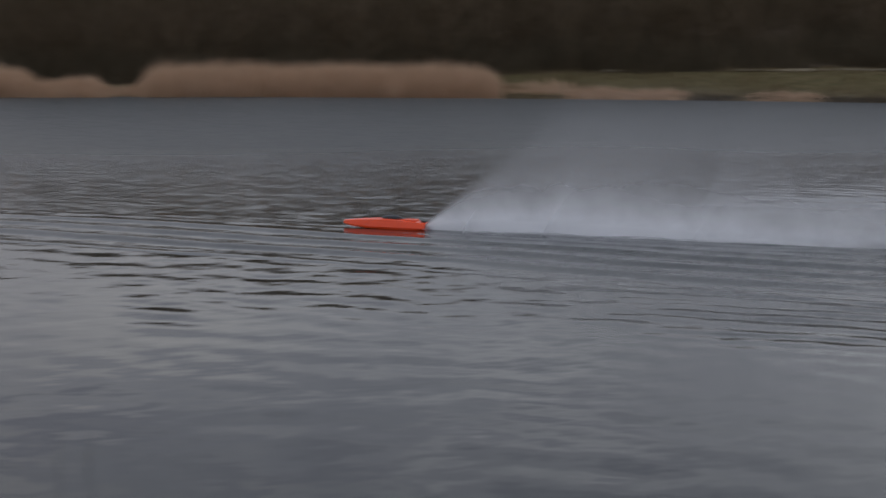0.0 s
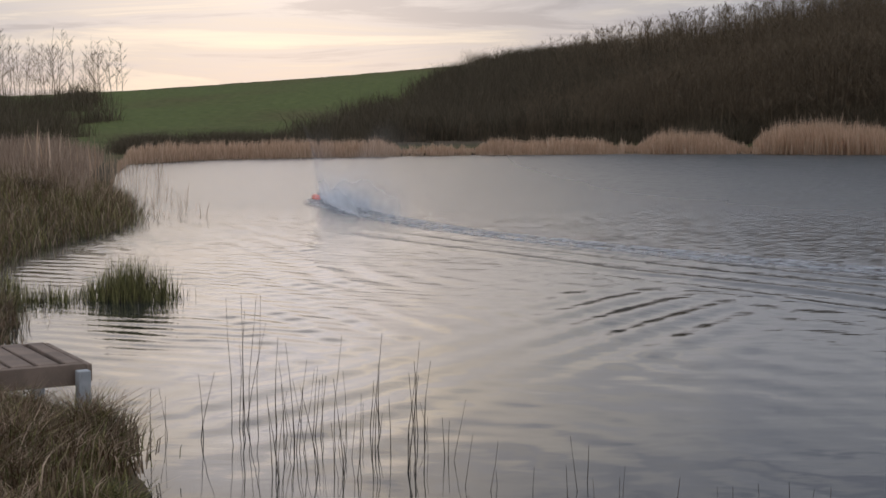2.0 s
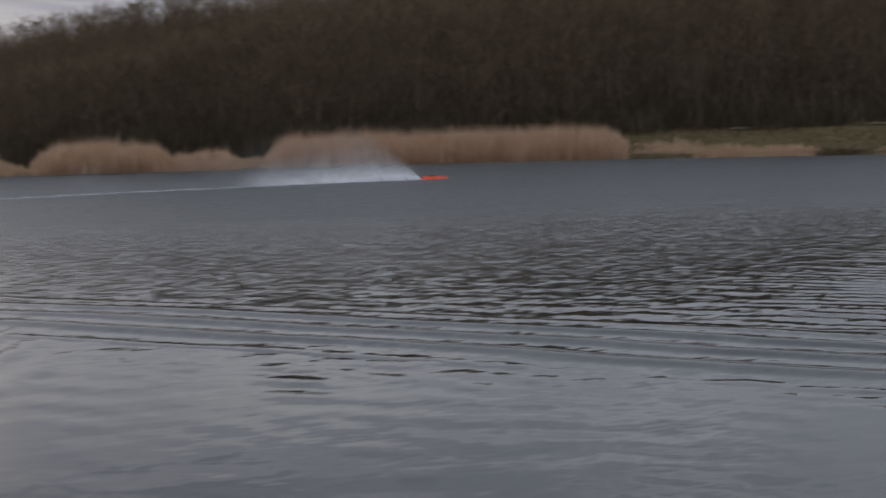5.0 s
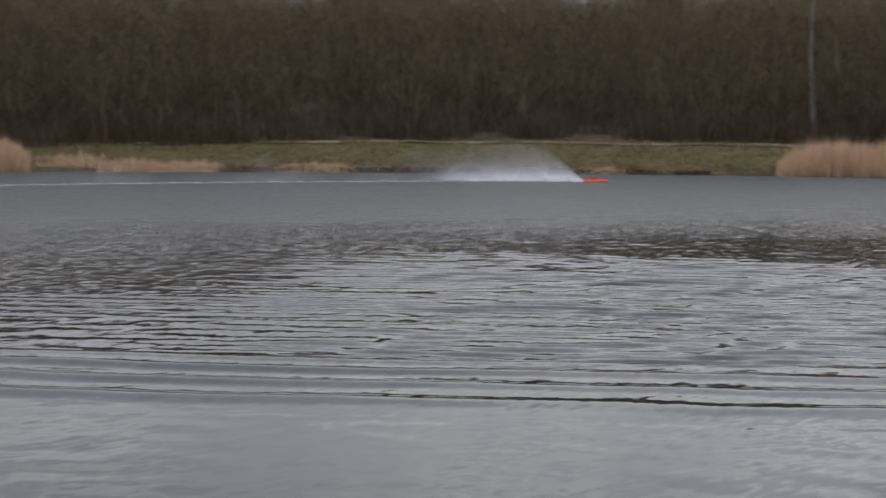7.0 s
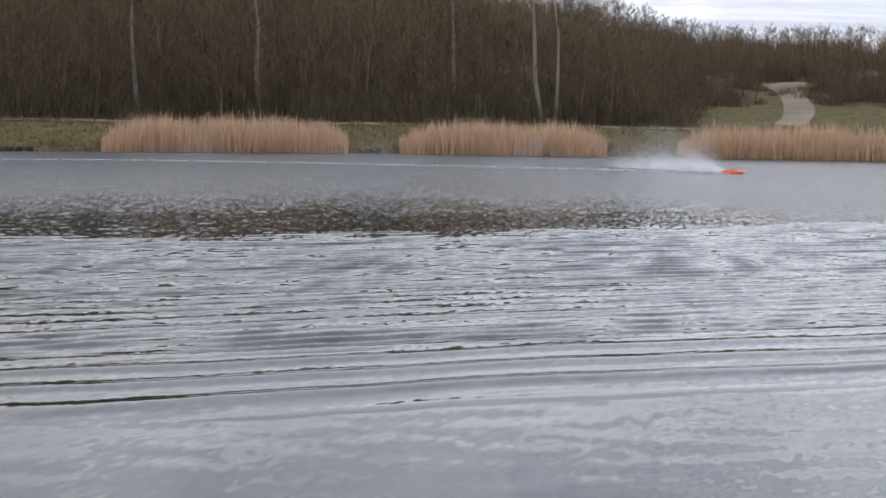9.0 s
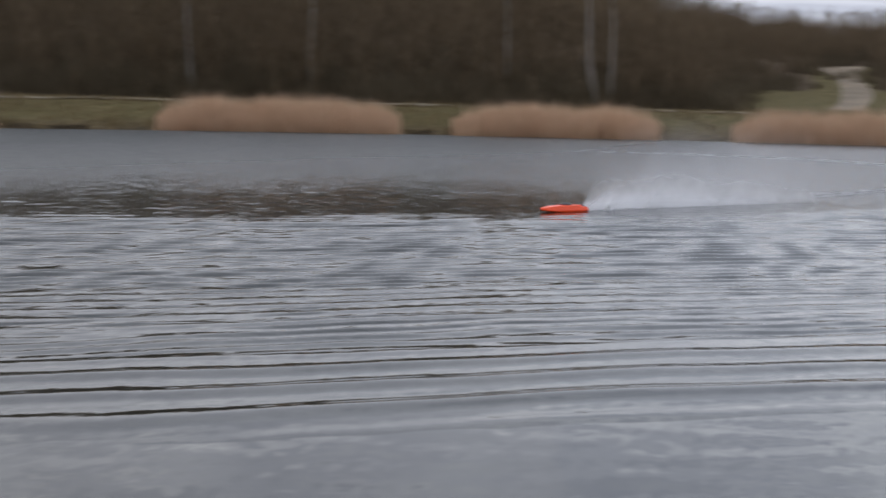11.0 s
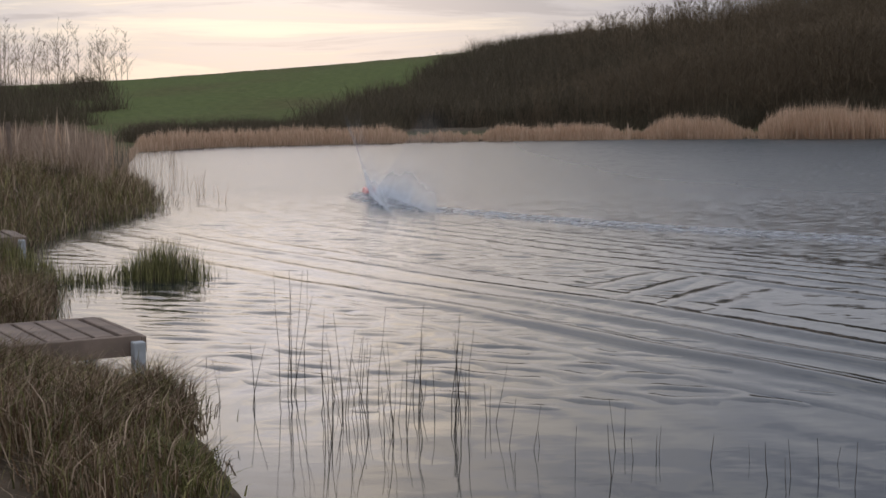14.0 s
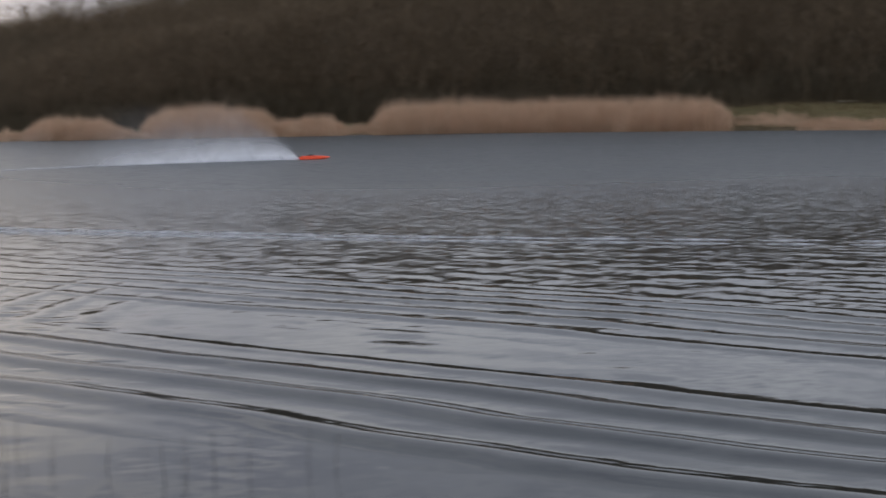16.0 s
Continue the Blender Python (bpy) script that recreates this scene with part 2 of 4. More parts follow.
M_TWIG = stalk_material("bare_twig", (0.10, 0.075, 0.047), (0.195, 0.143, 0.088), (0.30, 0.222, 0.142))
M_SCRUB = stalk_material("winter_scrub", (0.065, 0.056, 0.033), (0.13, 0.10, 0.065), (0.21, 0.163, 0.106))
M_BIRCH = stalk_material("birch_bark", (0.26, 0.225, 0.19), (0.36, 0.325, 0.285), (0.46, 0.43, 0.39))
M_STRAW = stalk_material("bank_straw", (0.10, 0.08, 0.035), (0.21, 0.155, 0.08), (0.40, 0.30, 0.18))
M_PATH = plain("worn_path", (0.20, 0.16, 0.10), 0.95, 0, 0.3, 0.3)
M_TRACK = plain("sandy_track", (0.22, 0.172, 0.115), 0.95, 0, 0.25, 0.3)
M_HULL = plain("orange_gelcoat", (1.0, 0.085, 0.015), 0.25, 0, 0.02, 5.0, 0.02)
M_BLACK = plain("black_canopy", (0.016, 0.016, 0.018), 0.25, 0, 0.2, 8.0, 0.02)
M_STEEL = plain("steel", (0.45, 0.45, 0.46), 0.3, 1.0, 0.1, 8.0, 0.05)
M_WOOD = plain("grey_weathered_wood", (0.225, 0.162, 0.118), 0.9, 0, 0.35, 3.0, 0.5)
M_POST = plain("pale_post", (0.48, 0.475, 0.46), 0.85, 0, 0.25, 5.0, 0.4)
M_FOAM = mist_material("wake_foam", 1.1, 5.0, 0.36, 0.66)
M_SPRAY = mist_material("spray_white", 1.55, 1.7, -0.25, 0.60)
M_MIST = mist_material("spray_mist", 1.0, 1.1, -0.2, 0.65)
M_HAZE = mist_material("settling_mist", 0.30, 0.8, 0.30, 0.75)
M_DROP = plain("white_water", (0.82, 0.84, 0.88), 0.5, 0, 0.05, 6.0, 0)


# ---- helpers of the scene ----
def mesh_object(name, verts, faces, mat, smooth=False):
    me = bpy.data.meshes.new(name)
    me.from_pydata([tuple(v) for v in verts], [], [tuple(f) for f in faces])
    me.materials.append(mat)
    if smooth:
        me.polygons.foreach_set("use_smooth", [True] * len(me.polygons))
    me.update()
    return new(name, me)


def part(name, bm, mat, parent, label=""):
    me = bpy.data.meshes.new(name)
    bm.to_mesh(me)
    bm.free()
    me.materials.append(mat)
    ob = new(name, me)
    ob.parent = parent
    return tagged(ob, label)


SHORE = [(62, -18), (44, -14), (30, -12), (12, -7), (5, -4), (2.6, -1), (1.6, 2), (0.4, 4.5), (-1.1, 6.4), (-1.45, 7.5), (-1.8, 8.6), (-2.3, 9.7), (-3.6, 10.8), (-4.4, 14.2), (-5.4, 17.5),
         (-6.7, 20.5), (-6.6, 24), (-6.15, 28), (-7.3, 33), (-8.9, 39), (-10.8, 48), (-13.5, 61), (-11, 67.5), (-3, 72), (2, 74), (9, 75.5), (14.5, 74.7),
         (25.5, 72.6), (36, 71.5), (44.3, 68.5), (55, 58.5), (62.3, 50.5), (68.8, 38.7), (72.8, 28), (75, 16), (76.5, 5), (75, -8), (69, -14)]
SH = np.array(SHORE, float)


def shore_distance(x, y):
    """Metres from the waterline, positive on land."""
    p = np.stack([x, y], -1)
    best = np.full(x.shape, 1e9)
    inside = np.zeros(x.shape, bool)
    for a, b in zip(SH, np.roll(SH, -1, 0)):
        d = b - a
        k = np.clip(((p - a) @ d) / (d @ d), 0, 1)
        best = np.minimum(best, np.hypot(*np.moveaxis(p - a - k[..., None] * d, -1, 0)))
        cross = (a[1] > y) != (b[1] > y)
        xs = a[0] + (y - a[1]) / (d[1] if abs(d[1]) > 1e-9 else 1e-9) * d[0]
        inside ^= cross & (x < xs)
    return np.where(inside, -best, best)


def smooth01(v):
    v = np.clip(v, 0, 1)
    return v * v * (3 - 2 * v)


EL_AZ = [-180, -60, -16, -12, -5, 1, 4, 10, 20, 70, 78, 84, 95, 120, 180]
EL_DEG = [0.0, 0.35, 0.56, 0.78, 1.32, 1.86, 2.05, 2.5, 3.2, 3.2, 2.6, 2.2, 2.2, 0.5, 0.0]


def ground_height(x, y):
    x, y = np.asarray(x, float), np.asarray(y, float)
    s = shore_distance(x, y)
    r = np.hypot(x, y)
    az = np.degrees(np.arctan2(x, y))
    crest = 2.1 + np.tan(np.radians(np.interp(az, EL_AZ, EL_DEG))) * 160
    far = smooth01((r - 55) / 20)
    bank = np.interp(az, [-20, 10, 30, 45, 80, 100], [0.25, 0.4, 0.8, 1.15, 1.15, 1.0]) * far + 0.5 * (1 - far)
    z = 0.10 * smooth01(s / 0.25) + bank * smooth01(s / (10 * far + 2.2 * (1 - far)))
    z += np.maximum(crest - bank, 0) * smooth01((r - 84) / 92) * far
    z += np.where(s > 0, 0.05 * np.sin(x * 1.7 + 2 * np.sin(y * 0.9)) * np.sin(y * 2.1) * smooth01(s / 2), 0)
    z -= np.maximum(r - 200, 0) * 0.012 * far
    return np.where(s > 0, z, np.maximum(-0.9, s * 0.45))


WOOD_AZ, WOOD_S = [0, 30, 45, 80, 82, 100], [6, 8, 14, 14, 34, 40]


def wood_edge(r):
    """The wood's western edge, degrees, at a distance."""
    return -4.0 + (r - 84) / 76 * 6.7


def build_ground():
    rr = np.concatenate([np.linspace(0.6, 12, 40), np.geomspace(12.3, 100, 120), np.linspace(101, 200, 60), np.geomspace(205, 4000, 24)])
    az = np.radians(np.concatenate([np.arange(-22, 100, 0.45), np.arange(100, 338, 4.0)]))
    R, A = np.meshgrid(rr, az, indexing="ij")
    X, Y = R * np.sin(A), R * np.cos(A)
    Z = ground_height(X, Y)
    v = np.stack([X, Y, Z], -1).reshape(-1, 3)
    n, m = R.shape
    f = [(i * m + j, i * m + (j + 1) % m, (i + 1) * m + (j + 1) % m, (i + 1) * m + j) for i in range(n - 1) for j in range(m)]
    v = np.vstack([v, [[0, 0, float(ground_height(0.0, 0.0))]]])
    f += [(len(v) - 1, (j + 1) % m, j) for j in range(m)]
    ob = mesh_object("ground", v, f, M_GROUND, True)
    deg = np.degrees(A)
    s = shore_distance(X, Y)
    wood = smooth01((deg - wood_edge(R)) / 1.2 + 0.5) * smooth01((s - np.interp(deg, WOOD_AZ, WOOD_S) + 1) / 2.5) * ((np.abs(deg - 85.2) > 1.1) | (R > 131)) * (deg < 150)
    at = ob.data.attributes.new("wood", "FLOAT", "POINT")
    wood = np.maximum(wood, smooth01((62 - R) / 8))
    at.data.foreach_set("value", np.append(wood.ravel(), 1).astype(np.float32))
    tagged(ob, "grassy pond banks rising to a green hillside", "ground", kind="structure")


def gust(x, y):
    """Where breeze roughens the pond, 0 to 1."""
    return smooth01(0.5 + 0.6 * np.sin(x * 0.11 + 1.3 * np.sin(y * 0.07 + 1)) * np.sin(y * 0.13 + 0.8 + 0.9 * np.sin(x * 0.05)) + 0.2 * np.sin(x * 0.3 + y * 0.4))


def wave_train(x, y, nx, ny, length, amp, s0, s1, soft, phase=0.0):
    """Parallel wake waves whose crests run square to (nx, ny), inside a band."""
    s = x * nx + y * ny
    along = -x * ny + y * nx
    s = s + 0.12 * np.sin(along * 0.6 + phase + 0.5 * s) + 0.05 * np.sin(along * 1.7 - 0.8 * s) + 0.022 * np.sin(along * 3.9 + s)
    amp = amp * (0.62 + 0.5 * np.sin(along * 0.41 + 1.1 * s + phase) * np.sin(along * 0.93 - 0.6 * s))
    env = smooth01((s - s0) / soft) * smooth01((s1 - s) / soft)
    q = np.sin(2 * np.pi * s / length + phase)
    return amp * env * (q + 0.25 * np.sin(4 * np.pi * s / length + 2 * phase))


def water_height(x, y):
    rng = np.random.default_rng(3)
    g = gust(x, y)
    h = np.zeros_like(x)
    for _ in range(16):
        lam = rng.uniform(0.32, 0.95)
        a = rng.normal(radians(52), radians(26))
        k = 2 * np.pi / lam
        h += 0.0011 * lam * np.sin(k * (x * math.cos(a) + y * math.sin(a)) + rng.uniform(0, 6.28) + 0.7 * np.sin(x * rng.uniform(0.2, 0.6) + y * rng.uniform(0.2, 0.6)))
    h *= (0.25 + 0.9 * g) * (0.4 + 0.6 * smooth01((np.hypot(x, y) - 9) / 6))
    east = smooth01((x - y + 5) / 9)
    h += wave_train(x, y, 0.78, 0.626, 0.37, 0.0008 + 0.0120 * east, 10.5, 26.0, 2.5, 1.0) * smooth01((x - 1) / 5)
    h += wave_train(x, y, 0.86, 0.51, 0.52, 0.0090 * east, 12.5, 27.0, 2.5, 2.0)
    h += wave_train(x, y, 0.70, 0.714, 0.31, 0.0095 * east, 11.0, 24.0, 2.0, 0.4)
    h += wave_train(x, y, 0.97, 0.24, 0.42, 0.0050 * east, 12.0, 26.0, 2.5, 3.1)
    # waves running in towards the sedge bank
    h += wave_train(x, y, 0.93, 0.37, 0.58, 0.0100, 2.4, 7.4, 0.9, 0.6) * smooth01((38 - y) / 8) * smooth01((y - 11) / 4)
    h += wave_train(x, y, 0.30, 0.954, 0.38, 0.0045, 8.0, 26.0, 2.0, 0.2) * smooth01((1.5 - x) / 4)
    # a broken group of crests slanting out from the sedge bank
    u, v = 0.86 * (x - 1.2) - 0.51 * (y - 14), 0.51 * (x - 1.2) + 0.86 * (y - 14)
    group = np.exp(-((u + 0.4) / 1.5) ** 2) * smooth01((5.5 - v) / 3) * smooth01((v + 6.5) / 2)
    h *= 1 - 0.8 * group
    h += 0.012 * group * (0.45 + 0.55 * smooth01((v + 3) / 3)) * np.sin(2 * np.pi * u / 0.60 + 0.3 * np.sin(v * 0.8)) * (0.60 + 0.40 * np.sin(1.0 * v + 1.2 * u))
    return h


def build_water():
    """One sheet of water, finely waved in front of the bank, flat behind it."""
    rr = np.concatenate([np.arange(1.6, 6.2, 0.4), np.arange(6.2, 28, 0.065), 28 + np.cumsum(np.geomspace(0.066, 0.5, 230))])
    az = np.radians(np.concatenate([np.arange(-21, 101, 0.22), np.arange(101, 339.1, 3.4)]))
    R, A = np.meshgrid(rr, az, indexing="ij")
    X, Y = R * np.sin(A), R * np.cos(A)
    S = shore_distance(X, Y)
    fade = smooth01((70 - R) / 30)
    Z = water_height(X, Y) * fade * smooth01(-S / 1.2) * smooth01((np.radians(101) - A) / 0.1) * smooth01((R - 5.5) / 1.0)
    n, m = R.shape
    i, j = np.meshgrid(np.arange(n - 1), np.arange(m - 1), indexing="ij")
    k = (i * m + j).ravel()
    keep = (S[:-1, :-1] < 1.5).ravel()
    k = k[keep]
    quads = np.stack([k, k + 1, k + m + 1, k + m], 1)
    v = np.stack([X, Y, Z], -1).reshape(-1, 3)
    me = bpy.data.meshes.new("water")
    me.vertices.add(len(v))
    me.vertices.foreach_set("co", v.ravel())
    me.loops.add(quads.size)
    me.loops.foreach_set("vertex_index", quads.ravel().astype(np.int32))
    me.polygons.add(len(quads))
    me.polygons.foreach_set("loop_start", (np.arange(len(quads)) * 4).astype(np.int32))
    me.polygons.foreach_set("use_smooth", np.ones(len(quads), bool))
    me.update(calc_edges=True)
    me.validate()
    me.materials.append(M_WATER)
    ob = new("water", me)
    tagged(ob, "rippled grey pond water reflecting an evening sky", "water", kind="structure")


def shore_r(az):
    """How far the water reaches in a direction, degrees to the right of +y."""
    rr = np.arange(30, 110, 0.25)
    a = radians(az)
    s = shore_distance(rr * math.sin(a), rr * math.cos(a))
    return float(rr[s < 0].max()) if (s < 0).any() else 66.0


# ---- stalks and blades ----
def blades(base, height, width, lean, bend=0.0, rng=None):
    """Thin two-piece blades standing on base points: one island each."""
    n = len(base)
    a = rng.uniform(0, 2 * np.pi, n)
    side = np.stack([np.cos(a), np.sin(a), 0 * a], 1) * width[:, None] / 2
    la = rng.uniform(0, 2 * np.pi, n)
    out = np.stack([np.cos(la), np.sin(la), 0 * la], 1) * (lean * height)[:, None]
    mid = base + out * 0.4 + np.array([0, 0, 1.0]) * (height * 0.55)[:, None]
    tip = base + out * (1 + bend) + np.array([0, 0, 1.0]) * (height * (1 - 0.35 * bend))[:, None]
    v = np.stack([base - side, base + side, mid + side * 0.8, mid - side * 0.8, tip], 1).reshape(-1, 3)
    k = np.arange(n)[:, None] * 5
    quads = (k + np.array([0, 1, 2, 3])).tolist()
    tris = (k + np.array([3, 2, 4])).tolist()
    return v, quads + tris


def stalk_patch(name, pts, height, width, lean, mat, rng, bend=0.0):
    z = ground_height(pts[:, 0], pts[:, 1])
    base = np.column_stack([pts, np.maximum(z, -0.25) - 0.03])
    n = len(pts)
    v, f = blades(base, height, np.full(n, width) * rng.uniform(0.6, 1.3, n), lean * rng.uniform(0.2, 1.4, n), bend, rng)
    return mesh_object(name, v, f, mat)


def reed_clump(az0, az1, height, depth, count, label, ragged=0.15, back=0.0):
    rng = np.random.default_rng(int(az0 * 10) + 500)
    az = rng.uniform(az0, az1, count)
    u = rng.uniform(0, 1, count)
    rs = np.interp(az, np.linspace(az0, az1, 30), [shore_r(a) for a in np.linspace(az0, az1, 30)])
    r = rs - 0.8 + back + u * depth
    a = np.radians(az)
    ends = 0.35 + 0.65 * np.clip(np.minimum(az - az0, az1 - az) / rng.uniform(0.6, 2.2 if az0 > 50 else 1.0, count), 0, 1) ** 0.7
    wob = 1 + ragged * 0.5 * np.sin(az * 1.7 + az0) + 0.35 * ragged * np.sin(az * 5.3 + 2 * np.sin(az * 2.2)) + 0.3 * ragged * np.sin(az * 17.0)
    tall = np.where(rng.uniform(0, 1, count) < 0.12, rng.uniform(1.0, 1.22, count), rng.uniform(0.55, 1.02, count))
    patch = 1 + 0.10 * np.sin(az * 9.1 + 3 * np.sin(az * 3.7)) * np.sin(u * 5 + az * 4.3)
    h = height * ends * wob * patch * tall
    r = r + rng.normal(0, 0.25, count)
    ob = stalk_patch("reed_bed", np.column_stack([r * np.sin(a), r * np.cos(a)]), h, 0.038, 0.14, M_REED, rng, 0.2)
    return tagged(ob, label, "reeds", "reed beds along the far bank", "stuff")


def far_reeds():
    reed_clump(-12.6, -2.2, 0.72, 4, 9000, "low dry reeds fringing the far waterline below the hill")
    reed_clump(-2.4, 19.5, 0.42, 3, 9500, "low straw-coloured dead growth along the waterline", 0.5)
    reed_clump(18.0, 35.5, 0.48, 4, 7000, "low straw-coloured dead growth behind the reeds", 0.5, 1.5)
    reed_clump(-1.5, 0.4, 0.40, 2, 700, "short dead reeds at the water's edge", 0.3)
    reed_clump(0.6, 5.9, 0.74, 3, 4600, "low tan reed bed on the far bank")
    reed_clump(6.6, 10.2, 1.05, 3, 4200, "tan reed bed on the far bank")
    reed_clump(10.8, 15.8, 1.52, 4, 8500, "tall orange-tan reed bed beside the wood")
    reed_clump(15.4, 18.4, 0.95, 3, 3400, "lower edge of tan reeds by a grassy gap")
    reed_clump(19.3, 32.7, 1.68, 4, 17000, "long tall orange-tan reed bed below the wood", 0.05)
    reed_clump(35.0, 39.6, 0.55, 2, 2200, "short straw-coloured reeds on the grassy bank", 0.3)
    reed_clump(41.5, 44.5, 0.40, 2, 1000, "short straw-coloured reeds on the grassy bank", 0.4)
    reed_clump(52.5, 54.5, 0.45, 2, 700, "small straw-coloured tuft on the bank", 0.4)
    reed_clump(60.0, 69.0, 1.65, 4, 11000, "tall tan reed bed with feathery top", 0.12)
    reed_clump(70.9, 78.6, 1.55, 4, 9000, "tall tan reed bed with feathery top", 0.12)
    reed_clump(81.2, 96.0, 1.50, 4, 15000, "tall tan reed bed by the sandy track", 0.10)


# ---- trees ----
def cone_tris(p0, p1, w0, w1, sides=3):
    """A tapered limb; returns verts and faces."""
    d = np.asarray(p1) - p0
    d = d / (np.linalg.norm(d) + 1e-9)
    u = np.cross(d, (0.3, 0.2, 1.0) if abs(d[2]) < 0.9 else (1, 0, 0))
    u /= np.linalg.norm(u)
    w = np.cross(d, u)
    ang = np.arange(sides) * 2 * np.pi / sides
    ring = np.cos(ang)[:, None] * u + np.sin(ang)[:, None] * w
    v = np.vstack([p0 + ring * w0, p1 + ring * w1])
    f = [(i, (i + 1) % sides, sides + (i + 1) % sides, sides + i) for i in range(sides)]
    return v, f


def tree_shape(rng, height, limbs=16, twigs=9, spread=0.26, trunk_w=0.055, twig_w=0.013, low=0.2, taper=1.0):
    """A bare tree: trunk (verts, faces) and crown of limbs with twigs (verts, faces)."""
    tv, tf, cv, cf = [], [], [], []

    def add(dst_v, dst_f, v, f):
        k = sum(len(q) for q in dst_v)
        dst_v.append(v)
        dst_f.extend([tuple(i + k for i in q) for q in f])
    pts = [np.zeros(3)]
    for i in range(4):
        pts.append(pts[-1] + np.array([rng.normal(0, 0.02), rng.normal(0, 0.02), 0.25]) * height)
    for i in range(4):
        add(tv, tf, *cone_tris(pts[i], pts[i + 1], trunk_w * height / 8 * (1 - i * 0.23) * 1.6, trunk_w * height / 8 * (1 - (i + 1) * 0.23) * 1.6, 5))
    for _ in range(limbs):
        k = rng.uniform(low, 0.97)
        i = min(3, int(k * 4))
        p = pts[i] + (pts[i + 1] - pts[i]) * (k * 4 - i)
        a = rng.uniform(0, 2 * np.pi)
        ln = height * spread * rng.uniform(0.5, 1.1) * (1.25 - 0.25 * (1 - taper) - taper * k)
        d = np.array([math.cos(a), math.sin(a), rng.uniform(0.6, 1.6)])
        d /= np.linalg.norm(d)
        q = p + d * ln
        add(cv, cf, *cone_tris(p, q, 0.02 * height / 8, 0.008 * height / 8 + 0.004, 3))
        for _ in range(twigs):
            b = p + (q - p) * rng.uniform(0.25, 1.0)
            e = d + rng.normal(0, 0.55, 3) + np.array([0, 0, 0.45])
            e = b + e / np.linalg.norm(e) * ln * rng.uniform(0.25, 0.6)
            s = np.cross(e - b, rng.normal(0, 1, 3))
            s = s / (np.linalg.norm(s) + 1e-9) * twig_w
            add(cv, cf, np.array([b - s, b + s, e]), [(0, 1, 2)])
    return np.vstack(tv), tf, np.vstack(cv), cf


def joined(name, shapes, places, mat):
    """Many copies of a few shapes in one mesh."""
    vs, fs, k = [], [], 0
    tri = []
    for i, (x, y, z, s, a) in places:
        v, f = shapes[i]
        c, sn = math.cos(a), math.sin(a)
        w = v @ np.array([[c, sn, 0], [-sn, c, 0], [0, 0, 1]]) * s + (x, y, z)
        vs.append(w)
        for q in f:
            fs.append(tuple(j + k for j in q))
        k += len(v)
    return mesh_object(name, np.vstack(vs), fs, mat)


H_AZ = [-8, 0, 3, 8, 14, 20, 30, 72, 78, 82, 86, 100]
H_M = [1.2, 1.4, 2.3, 4.3, 6.0, 8.0, 9.0, 8.7, 6.1, 3.6, 3.5, 3.6]


